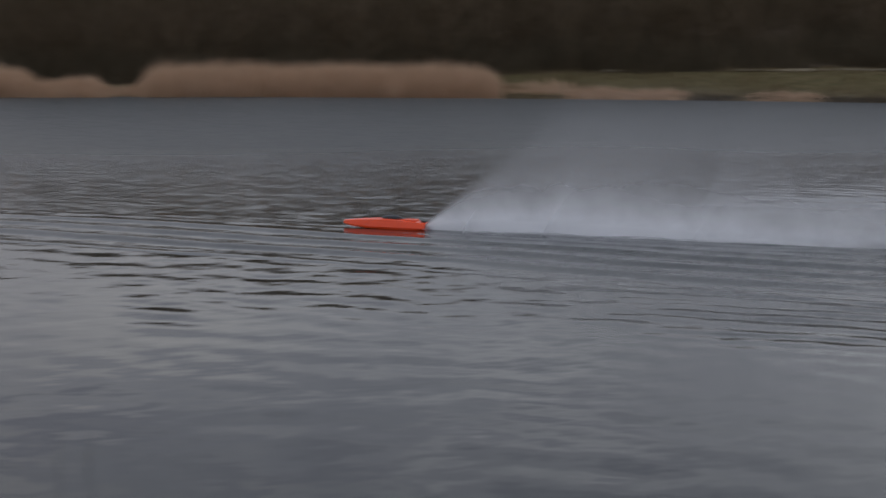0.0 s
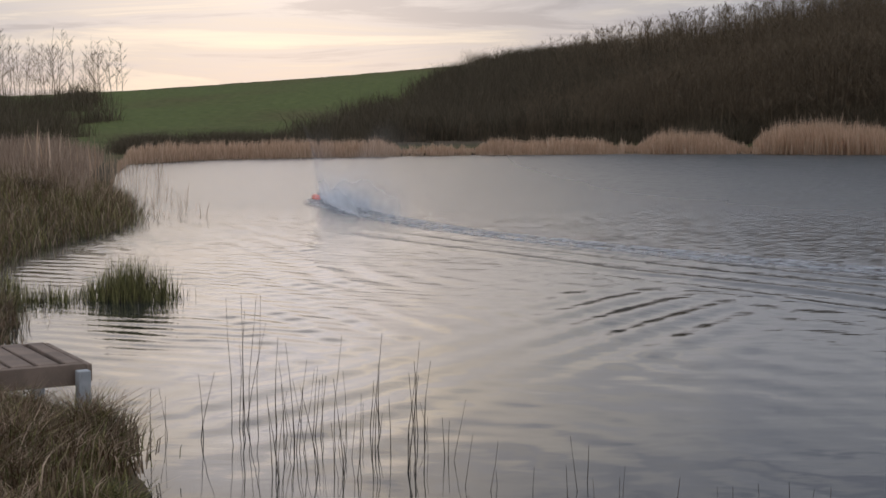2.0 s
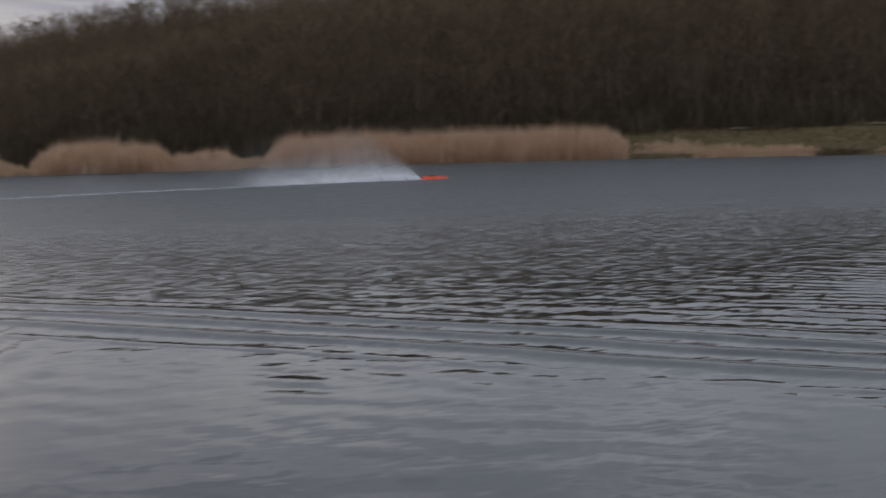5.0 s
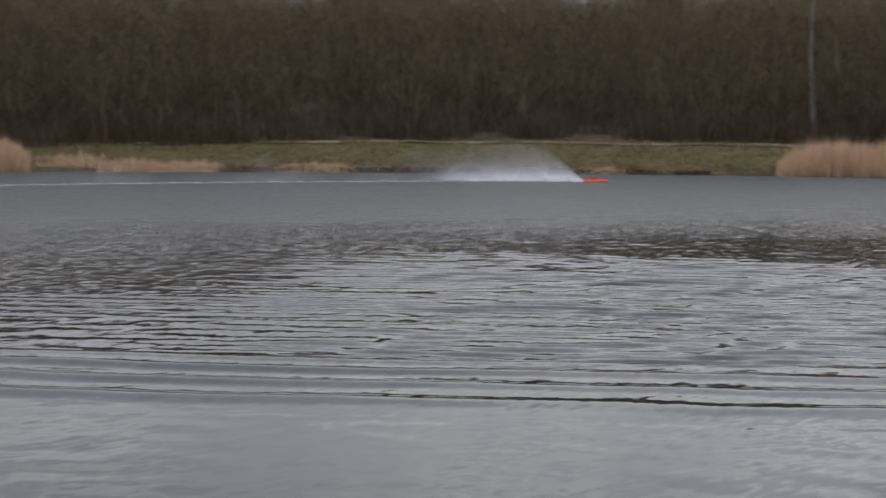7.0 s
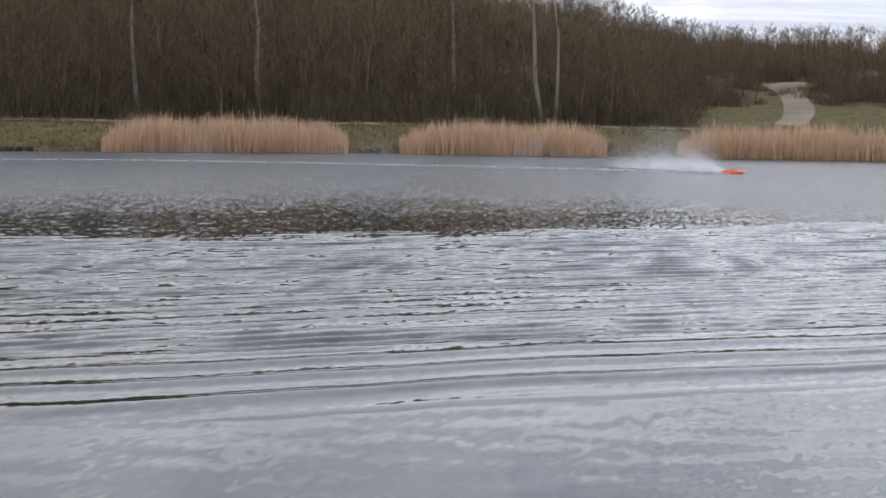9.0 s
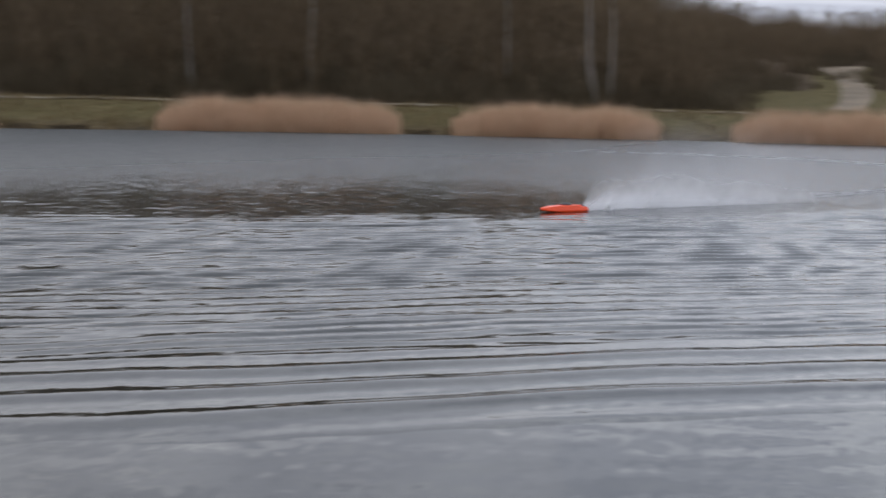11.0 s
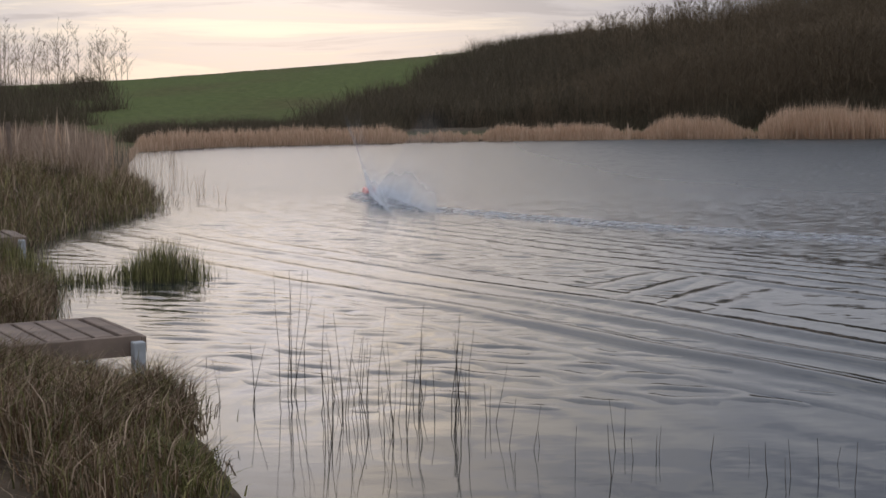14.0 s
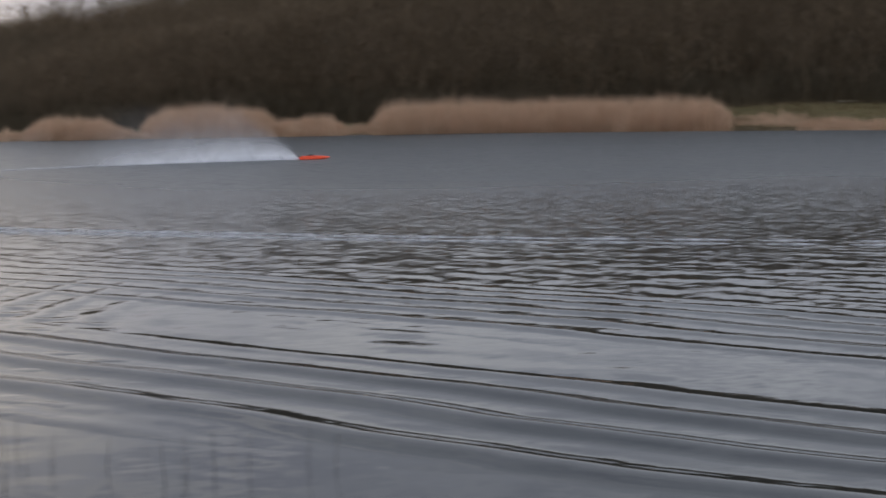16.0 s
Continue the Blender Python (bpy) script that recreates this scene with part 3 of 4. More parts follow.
def build_wood():
    rng = np.random.default_rng(7)
    shapes = []
    for i in range(9):
        a, b, c, d = tree_shape(rng, 8.0, limbs=22, twigs=8, spread=0.32, twig_w=0.020, low=0.06, taper=0.55)
        shapes.append((np.vstack([a, c]), list(b) + [tuple(j + len(a) for j in q) for q in d]))
    scrub = []
    for i in range(6):
        n = 240
        base = np.column_stack([rng.normal(0, 1.0, (n, 2)), np.zeros(n)])
        scrub.append(blades(base, rng.uniform(0.4, 2.2, n), np.full(n, 0.04), rng.uniform(0.1, 0.7, n), 0.1, rng))
    trees, bushes = [], []
    while len(trees) < 3300:
        az = rng.uniform(-5, 100) if len(trees) < 2150 else rng.uniform(77, 100) if len(trees) < 2750 else rng.uniform(2, 18)
        r = 82 + 98 * rng.uniform() ** 1.5
        if az < wood_edge(r) + abs(rng.normal(0, 0.8)):
            continue
        s = float(shore_distance(np.array(r * math.sin(radians(az))), np.array(r * math.cos(radians(az)))))
        if s < np.interp(az, WOOD_AZ, WOOD_S) or (84.1 < az < 86.3 and r < 131):
            continue
        x, y = r * math.sin(radians(az)), r * math.cos(radians(az))
        z = float(ground_height(x, y))
        h = np.interp(az, H_AZ, H_M) * rng.uniform(0.82, 1.0)
        trees.append((int(rng.integers(9)), (x, y, z - 0.1, h / 8.0, rng.uniform(0, 6.28))))
        for _ in range(1):
            xx, yy = x + rng.normal(0, 1.2), y + rng.normal(0, 1.2)
            bushes.append((int(rng.integers(6)), (xx, yy, float(ground_height(xx, yy)) - 0.1, rng.uniform(0.6, 1.2) * min(1.0, h / 6), rng.uniform(0, 6.28))))
    # close brush that fills the crest and the wood's western edge
    brush, thicket = [], []
    for i in range(6):
        n = 130
        base = np.column_stack([rng.normal(0, 1.3, (n, 2)), np.zeros(n)])
        brush.append(blades(base, 8.0 * rng.uniform(0.45, 1.0, n) ** 0.8, np.full(n, 0.07), rng.uniform(0.02, 0.14, n), 0.1, rng))
    while len(thicket) < 950:
        k = len(thicket)
        if k < 700:
            az, r = rng.uniform(2.5, 100), rng.uniform(135, 180)
        else:
            r = rng.uniform(82, 178)
            az = wood_edge(r) + abs(rng.normal(0.4, 1.2))
        if az < wood_edge(r) - 2.2:
            continue
        x, y = r * math.sin(radians(az)), r * math.cos(radians(az))
        h = np.interp(az, H_AZ, H_M) * rng.uniform(0.80, 0.97) * (1 if k < 700 else rng.uniform(0.4, 0.8))
        thicket.append((int(rng.integers(6)), (x, y, float(ground_height(x, y)) - 0.1, h / 8.0, rng.uniform(0, 6.28))))
    tagged(joined("brushwood", brush, thicket, M_TWIG), "close leafless brown brushwood filling the wood", "brushwood", kind="stuff")
    for _ in range(330):
        az, r = rng.uniform(-2.5, 10), rng.uniform(84, 160)
        if az > wood_edge(r):
            x, y = r * math.sin(radians(az)), r * math.cos(radians(az))
            bushes.append((int(rng.integers(6)), (x, y, float(ground_height(x, y)) - 0.1, rng.uniform(0.7, 1.2), rng.uniform(0, 6.28))))
    for _ in range(260):
        r = rng.uniform(80, 172)
        az = wood_edge(r) + rng.normal(0.1, 0.9)
        x, y = r * math.sin(radians(az)), r * math.cos(radians(az))
        bushes.append((int(rng.integers(6)), (x, y, float(ground_height(x, y)) - 0.1, rng.uniform(0.5, 1.0), rng.uniform(0, 6.28))))
    for _ in range(110):
        az, r = -13.0 - 8 * rng.uniform() ** 0.7, rng.uniform(88, 150)
        x, y = r * math.sin(radians(az)), r * math.cos(radians(az))
        bushes.append((int(rng.integers(6)), (x, y, float(ground_height(x, y)) - 0.1, rng.uniform(0.6, 1.1), rng.uniform(0, 6.28))))
    for _ in range(170):
        az = rng.uniform(-12.3, -3)
        r = shore_r(az) + rng.uniform(4, 12)
        x, y = r * math.sin(radians(az)), r * math.cos(radians(az))
        bushes.append((int(rng.integers(6)), (x, y, float(ground_height(x, y)) - 0.1, rng.uniform(0.25, 0.55), rng.uniform(0, 6.28))))
    tagged(joined("bare_wood", shapes, trees, M_TWIG), "dense leafless brown wood covering the hillside", "wood", kind="stuff")
    tagged(joined("undergrowth", scrub, bushes, M_SCRUB), "dark olive-brown winter undergrowth below the trees", "undergrowth", kind="stuff")


def bare_tree(x, y, height, seed, label, name="bare_tree", mat=None, group="", **kw):
    rng = np.random.default_rng(seed)
    a, b, c, d = tree_shape(rng, height, **kw)
    root = new(name)
    root.matrix_world = pose(x, y, float(ground_height(x, y)) - 0.05, 0, 0, seed * 40 % 360)
    t = mesh_object("trunk", a, b, mat or M_TWIG)
    t.parent = root
    k = mesh_object("crown", c, d, M_TWIG)
    k.parent = root
    tagged(root, label, "tree", group)


build_ground()
build_water()
far_reeds()
build_wood()
crest_rng = np.random.default_rng(77)
for i in range(46):
    az = -20.8 + i * 0.18 + crest_rng.normal(0, 0.1) + (0.3 if i > 37 else 0.0)
    r = crest_rng.uniform(156, 178)
    bare_tree(r * math.sin(radians(az)), r * math.cos(radians(az)), crest_rng.uniform(4.6, 7.0) * (1.0 if i < 38 else 0.86), 30 + i, "slender leafless tree standing on the grassy hill crest",
              group="bare trees on the crest", limbs=22, twigs=13, spread=0.34, twig_w=0.006, trunk_w=0.034, low=0.05)
for i, (az, r, h) in enumerate([(61.3, 96, 11), (65.7, 96, 11), (72.9, 98, 10.5), (76.2, 92, 11), (76.7, 92.5, 10.5)]):
    bare_tree(r * math.sin(radians(az)), r * math.cos(radians(az)), h, 60 + i, "tall pale-barked birch at the edge of the wood", "birch_tree", M_BIRCH,
              "birches at the wood's edge", limbs=14, twigs=7, spread=0.18, trunk_w=0.085 if az < 76.5 else 0.06, low=0.45)


# ---- the boat ----
BOAT = [(0, 8.9, 16.5), (0.25, 6.5, 18.9), (0.5, 4.25, 21.25), (0.75, 2.3, 23.6), (1.0, 0.5, 25.9), (1.25, -0.75, 28.4), (1.5, -1.8, 30.9), (1.8, -3.0, 34.3), (2.1, -3.4, 37.8),
        (2.4, -2.9, 41.2), (2.7, -1.5, 43.9), (3.0, 0.7, 46.0), (3.5, 5.6, 48.6), (4.0, 11.3, 50.1), (4.5, 17.5, 50.8), (5.0, 24.2, 50.8), (5.2, 27.0, 50.6), (5.7, 34.0, 49.4), (6.2, 41.0, 47.0),
        (6.7, 48.0, 43.0), (7.0, 52.3, 38.8), (7.3, 56.2, 32.9), (7.5, 56.9, 29.0), (8.0, 57.4, 20.5), (8.5, 57.2, 13.2), (8.7, 57.0, 10.6), (9.1, 55.6, 5.4), (9.5, 51.5, 1.8), (9.9, 46.0, 0.6),
        (10.3, 39.0, 1.6), (10.6, 33.0, 4.2), (10.8, 29.87, 5.75), (11.0, 27.1, 7.2), (11.2, 24.35, 8.75), (11.5, 20.9, 11.15), (11.7, 18.0, 12.9), (12.0, 13.7, 15.55), (12.5, 7.5, 19.8), (13.0, 2.3, 24.2),
        (13.5, -1.3, 28.6), (13.8, -2.2, 31.3), (14.1, -2.3, 34.4), (14.5, -0.8, 38.9), (14.8, 1.4, 42.2), (15.1, 4.5, 44.7), (15.5, 8.9, 46.2), (16.0, 14.3, 46.5)]


def build_boat():
    L = 1.06
    boat = new("model_speedboat")
    # hull: stations along x (bow at +x)
    st = [(-0.5, 0.140, 0.015, 0.100), (-0.32, 0.152, 0.010, 0.122), (-0.05, 0.155, 0.008, 0.135), (0.15, 0.146, 0.012, 0.128), (0.32, 0.115, 0.022, 0.114), (0.43, 0.075, 0.036, 0.100), (0.485, 0.040, 0.050, 0.090), (0.5, 0.020, 0.060, 0.084)]
    bm = bmesh.new()
    rings = []
    for x, hw, keel, top in st:
        mid = keel + 0.22 * (top - keel)
        sec = [(0, keel), (hw * 0.93, keel + 0.010), (hw * 0.97, mid), (hw, mid + 0.008), (hw * 0.90, mid + 0.55 * (top - mid)), (hw * 0.80, top - 0.004), (hw * 0.74, top + 0.002), (0, top + 0.010)]
        ring = [(y, z) for y, z in sec] + [(-y, z) for y, z in sec[-2:0:-1]]
        rings.append([bm.verts.new((x * L, y, z)) for y, z in ring])
    for a, b in zip(rings, rings[1:]):
        for i in range(len(a)):
            bm.faces.new((a[i], a[(i + 1) % len(a)], b[(i + 1) % len(a)], b[i]))
    bm.faces.new(rings[0])
    bm.faces.new(rings[-1][::-1])
    bmesh.ops.recalc_face_normals(bm, faces=bm.faces)
    hull = part("hull", bm, M_HULL, boat, "glossy fluorescent orange hull")
    bm = bmesh.new()
    bmesh.ops.create_cube(bm, size=1, matrix=Matrix.Translation((0.532, 0, 0.070)) @ Matrix.Diagonal((0.012, 0.036, 0.012, 1)))
    bmesh.ops.bevel(bm, geom=bm.edges[:], offset=0.003, segments=1, affect="EDGES")
    part("bow_bumper", bm, M_BLACK, boat, "black rubber bow bumper")
    bm = bmesh.new()
    bmesh.ops.create_cube(bm, size=1, matrix=Matrix.Translation((-0.49, 0, 0.112)) @ Matrix.Diagonal((0.07, 0.11, 0.030, 1)))
    bmesh.ops.bevel(bm, geom=bm.edges[:], offset=0.012, segments=2, affect="EDGES")
    part("motor_cowl", bm, M_BLACK, boat, "black cowl over the stern drive")
    bm = bmesh.new()
    bmesh.ops.create_uvsphere(bm, u_segments=14, v_segments=8, radius=1, matrix=Matrix.Translation((-0.09, 0, 0.142)) @ Matrix.Diagonal((0.14, 0.07, 0.042, 1)))
    part("canopy", bm, M_BLACK, boat, "glossy black cockpit canopy")
    bm = bmesh.new()
    bmesh.ops.create_cube(bm, size=1, matrix=Matrix.Translation((-0.33, 0, 0.131)) @ Matrix.Diagonal((0.16, 0.18, 0.014, 1)))
    bmesh.ops.bevel(bm, geom=bm.edges[:], offset=0.004, segments=1, affect="EDGES")
    part("rear_deck", bm, M_HULL, boat, "orange rear deck hatch")
    bm = bmesh.new()
    bmesh.ops.create_cube(bm, size=1, matrix=Matrix.Translation((-0.585, 0.045, 0.045)) @ Matrix.Diagonal((0.05, 0.006, 0.09, 1)))
    bmesh.ops.create_cube(bm, size=1, matrix=Matrix.Translation((-0.55, 0.045, 0.07)) @ Matrix.Diagonal((0.06, 0.02, 0.02, 1)))
    part("rudder", bm, M_STEEL, boat, "metal rudder blade on the transom")
    for sy in (-1, 1):
        bm = bmesh.new()
        bmesh.ops.create_cube(bm, size=1, matrix=Matrix.Translation((-0.535, sy * 0.11, 0.035)) @ Matrix.Diagonal((0.045, 0.035, 0.006, 1)))
        part("trim_tab", bm, M_STEEL, boat, "small metal trim tab")
    tagged(boat, "orange radio-controlled speedboat with black canopy racing across the pond", "model boat")
    return boat


def boat_rows():
    """The boat points a little into its turns, ahead of the way it travels."""
    t = np.array([b[0] for b in BOAT])
    xy = np.array([b[1:] for b in BOAT])
    rows = []
    for k in range(len(t)):
        lead = (-0.35, 0.0) if 1.2 < t[k] < 2.3 or 13.2 < t[k] < 14.2 else (0.02, 0.15) if t[k] < 1.2 or 12.4 < t[k] < 14.6 else (0.02, 0.42)
        ahead = [np.array([np.interp(min(16.0, t[k] + q), t, xy[:, c]) for c in (0, 1)]) for q in lead]
        d = ahead[1] - ahead[0]
        if t[k] > 15.6:
            d = xy[-1] - xy[-2]
        rows.append((t[k], pose(xy[k, 0], xy[k, 1], -0.018, 0, -0.5, math.degrees(math.atan2(d[1], d[0])))))
    return rows


boat = build_boat()


# ---- spray and wake ----
def with_thickness(ob, values):
    at = ob.data.attributes.new("thickness", "FLOAT", "POINT")
    at.data.foreach_set("value", np.asarray(values, np.float32))
    return ob


def veil_density(d, z):
    """How thick the flung water is at d metres behind the stern and z above the pond."""
    front = smooth01((1.05 * d + 0.05 - z) / (0.06 + 0.45 * z))
    tall = 0.085 + 0.045 * d
    jet = np.exp(-z / tall) * np.exp(-(d / 5.0) ** 2)
    fan = 0.36 * np.exp(-(z / (0.35 + 0.28 * d)) ** 1.3) * np.exp(-(d / 3.0) ** 2)
    return front * np.minimum(1.0, 1.45 * jet + fan)


def sheet_faces(n, m):
    return [(i * m + j, (i + 1) * m + j, (i + 1) * m + j + 1, i * m + j + 1) for i in range(n - 1) for j in range(m - 1)]


def spray_side(rng, sgn):
    """One flank of the rooster tail, a veil that leans outwards as it climbs."""
    d = 7.5 * np.linspace(0, 1, 60) ** 1.5
    z = 1.9 * np.linspace(0, 1, 26) ** 1.7
    D, Z = np.meshgrid(d, z, indexing="ij")
    ph = rng.uniform(0, 6.28)
    y = sgn * (0.05 + 0.075 * D ** 0.8 + Z * (0.34 + 0.05 * np.sin(D * 1.7 + ph))) + 0.02 * np.sin(D * 5 + ph)
    edge = smooth01((1.9 - Z) / 0.5) * smooth01((7.5 - D) / 2.0)
    th = veil_density(D, Z) * edge
    v = np.stack([-0.50 - D, y, Z * (1 + 0.05 * np.sin(D * 2.3 + ph)) + 0.003], -1).reshape(-1, 3)
    return v.tolist(), sheet_faces(*D.shape), th.ravel()


def spray_cross(rng, d, wide, high, dense):
    """A curtain across the tail, seen when the boat heads away."""
    u = np.linspace(-1, 1, 24)
    w = np.linspace(0, 1, 16)
    U, W = np.meshgrid(u, w, indexing="ij")
    ph = rng.uniform(0, 6.28)
    q = np.sqrt(U ** 2 + W ** 2)
    th = dense * smooth01((1 - q) / 0.75) * (1 - 0.45 * W)
    x = -0.50 - d - 0.45 * high * W - 1.1 * wide * U ** 2 + 0.05 * np.cos(U * 2 + ph)
    v = np.stack([x, U * wide, W * high + 0.003], -1).reshape(-1, 3)
    return v.tolist(), sheet_faces(*U.shape), th.ravel()


def build_spray():
    rng = np.random.default_rng(11)
    root = new("water_spray")
    for sgn in (-1, 1):
        v, f, th = spray_side(rng, sgn)
        ob = with_thickness(mesh_object("spray_jet", v, f, M_SPRAY, True), th)
        ob.parent = root
        tagged(ob, "white jet of thrown water fading upwards into mist")
    for d, wide, high, dense in ((0.45, 0.40, 0.55, 0.34), (1.5, 0.85, 1.10, 0.24), (3.2, 1.25, 1.45, 0.12)):
        v, f, th = spray_cross(rng, d, wide, high, dense)
        ob = with_thickness(mesh_object("mist_plume", v, f, M_MIST, True), th)
        ob.parent = root
        tagged(ob, "thin pale plume of drifting mist")
    n = 3600
    u = rng.uniform(0, 1, n) ** 1.25
    x = -0.50 - u * 6.0
    top = np.where(rng.uniform(0, 1, n) < 0.9, 0.26, 0.7) * (1 - np.exp(-u * 6.0 * 1.8))
    z = 0.01 + top * rng.uniform(0, 1, n) ** 1.7 * (1 - 0.4 * u)
    y = rng.normal(0, 0.08 + 0.28 * u)
    c = np.column_stack([x, y, z])
    size = rng.uniform(0.001, 0.0028, n)
    tet = np.array([(1, 1, 1), (1, -1, -1), (-1, 1, -1), (-1, -1, 1)], float)
    v = (c[:, None] + tet[None] * size[:, None, None]).reshape(-1, 3)
    k = np.arange(n)[:, None] * 4
    f = np.concatenate([k + q for q in ([0, 1, 2], [0, 3, 1], [0, 2, 3], [1, 3, 2])])
    ob = mesh_object("droplets", v, f.tolist(), M_DROP)
    ob.parent = root
    tagged(ob, "flung white water droplets", kind="stuff")
    return tagged(root, "white rooster tail of water thrown up behind the boat", "spray")


spray = build_spray()


def track_at(t):
    tb = np.array([-1.0, -0.75, -0.5, -0.25] + [b[0] for b in BOAT])
    xb = np.array([19.2, 16.4, 13.8, 11.3] + [b[1] for b in BOAT])
    yb = np.array([8.6, 10.3, 12.1, 14.2] + [b[2] for b in BOAT])
    return np.interp(t, tb, xb), np.interp(t, tb, yb)


def build_wake():
    """Foam left on the water along the boat's way, one raft for each fifth of a second."""
    rng = np.random.default_rng(5)
    made = []
    t, step = -0.9, 0.16
    while t < 15.95:
        x0, y0 = track_at(t)
        x1, y1 = track_at(t + step)
        ln = math.hypot(x1 - x0, y1 - y0) * 1.12
        nx, ny = 14, 9
        ph = rng.uniform(0, 6.28, 3)
        verts, th = [], []
        for i in range(nx):
            u = i / (nx - 1) - 0.5
            for j in range(ny):
                w = j / (ny - 1) * 2 - 1
                ridge = 0.018 * math.exp(-((abs(w) - 0.55) / 0.22) ** 2)
                verts.append((u * ln, w * 0.52 + 0.03 * math.sin(u * 9 + ph[0]), 0.012 + ridge * (1 + 0.5 * math.sin(u * 14 + ph[1]))))
                th.append((0.35 + 0.9 * math.exp(-((abs(w) - 0.5) / 0.25) ** 2)) * (1 - abs(w) ** 3) * min(1, 8 * (0.5 - abs(u)) + 0.25))
        faces = [(i * ny + j, (i + 1) * ny + j, (i + 1) * ny + j + 1, i * ny + j + 1) for i in range(nx - 1) for j in range(ny - 1)]
        ob = with_thickness(mesh_object("wake_foam", verts, faces, M_FOAM, True), th)
        tagged(ob, "streak of white foam trailing behind the boat", "wake foam", "foam along the boat's wake")
        a = math.degrees(math.atan2(y1 - y0, x1 - x0))
        made.append((ob, t + step / 2, ((x0 + x1) / 2, (y0 + y1) / 2, a)))
        t += step
    return made


wake = build_wake()


def foam_rows(t, x, y, a):
    """A raft of foam wells up as the boat passes, and sinks as it breaks up."""
    deep, k = -0.20, 0.62 if x > 40 else 1.0
    keys = [(t - 0.04, deep), (t + 0.05, 0.0), (t + 1.8 * k, 0.0), (t + 3.3 * k, -0.012), (t + 4.2 * k, -0.03), (t + 5.0 * k, deep)]
    level = lambda q: float(np.interp(q, [g[0] for g in keys], [g[1] for g in keys]))
    times = sorted({0.0, 16.0} | {round(k[0], 2) for k in keys if 0 < k[0] < 16})
    return [(q, pose(x, y, level(q), 0, 0, a)) for q in times]


WAKE_N = (0.81, 0.586)


def build_wake_waves(seed, length, amp, wild, lift):
    """The group of long crests that runs out from an earlier lap: a strip of water that moves in as one."""
    rng = np.random.default_rng(seed)
    across = np.arange(-2.3, 2.301, 0.045)
    along = np.arange(-24, 24.01, 0.16)
    C, A = np.meshgrid(across, along, indexing="ij")
    wig = C + wild * (0.10 * np.sin(A * 0.42 + seed) + 0.05 * np.sin(A * 1.15 + C) + 0.018 * np.sin(A * 3.1 + 2 * C))
    env = smooth01((2.25 - np.abs(C)) / 1.3) * smooth01((23.5 - np.abs(A)) / 5)
    crest = smooth01((1.75 - np.abs(wig + 0.1)) / 0.7) * (0.75 + 0.25 * np.sin(A * 0.33 + C) + 0.15 * np.sin(A * 0.9))
    q = 2 * np.pi * wig / (length - 0.04 * C)
    z = lift * (-0.022 + 0.036 * env) + amp * env * crest * (np.cos(q) + 0.28 * np.cos(2 * q))
    for _ in range(10):
        a, lam = rng.uniform(-0.9, 0.9), rng.uniform(0.22, 0.6)
        z += 0.0010 * lam * env * np.sin(2 * np.pi * (C * math.cos(a) + A * math.sin(a)) / lam + rng.uniform(0, 6.28))
    n, m = C.shape
    v = np.stack([C, A, z], -1).reshape(-1, 3)
    f = [(i * m + j, (i + 1) * m + j, (i + 1) * m + j + 1, i * m + j + 1) for i in range(n - 1) for j in range(m - 1)]
    ob = mesh_object("wake_swell", v, f, M_WATER, True)
    return tagged(ob, "long smooth wake swell rolling in across the grey pond", "wave", kind="stuff")


wake_waves = build_wake_waves(14, 0.74, 0.016, 1.0, 1.0)
later_waves = build_wake_waves(15, 0.50, 0.0072, 1.1, 0.5)


def build_lee_ripples():
    """Short crossing ripples that the second lap brings in below the sedge bank."""
    rng = np.random.default_rng(23)
    x, y = np.meshgrid(np.arange(-4.6, 7.01, 0.06), np.arange(8.5, 31.01, 0.075), indexing="ij")
    s = -shore_distance(x, y)
    env = smooth01((s - 0.15) / 1.2) * smooth01((4.5 - x - 0.1 * (y - 9)) / 3) * smooth01((31 - y) / 6) * smooth01((y - 8.5) / 1.5)
    z = -0.022 + 0.024 * env
    for _ in range(12):
        a, lam = rng.normal(radians(62), radians(30)), rng.uniform(0.24, 0.52)
        k = 2 * np.pi / lam
        bend = 0.9 * np.sin(x * rng.uniform(0.3, 0.9) + y * rng.uniform(0.2, 0.7))
        z += 0.0052 * lam * env * np.sin(k * (x * math.cos(a) + y * math.sin(a)) + rng.uniform(0, 6.28) + bend)
    n, m = x.shape
    i, j = np.meshgrid(np.arange(n - 1), np.arange(m - 1), indexing="ij")
    k = (i * m + j)[env[:-1, :-1] > 0.001]
    ob = mesh_object("ripples", np.stack([x, y, z], -1).reshape(-1, 3), np.stack([k, k + m, k + m + 1, k + 1], 1), M_WATER, True)
    return tagged(ob, "short crossing ripples on the pale water below the bank", "ripples", kind="stuff")


lee_ripples = build_lee_ripples()


def wake_wave_rows(behind=0.0, depth=()):
    turn = math.degrees(math.atan2(WAKE_N[1], WAKE_N[0]))
    rows = []
    for t, d0 in ((0, 15.2), (2.5, 14.2), (5.0, 13.2), (8.5, 11.9), (12.0, 10.1), (14.0, 8.9), (16.0, 7.8)):
        d = d0 + behind * max(1.0, 2.5 - 0.19 * t)
        # centre of the strip: square out from the bank, a little way along
        x, y = WAKE_N[0] * d - WAKE_N[1] * 2.0, WAKE_N[1] * d + WAKE_N[0] * 2.0
        rows.append((t, pose(x, y, depth[len(rows)] if depth else 0, 0, 0, turn)))
    return rows


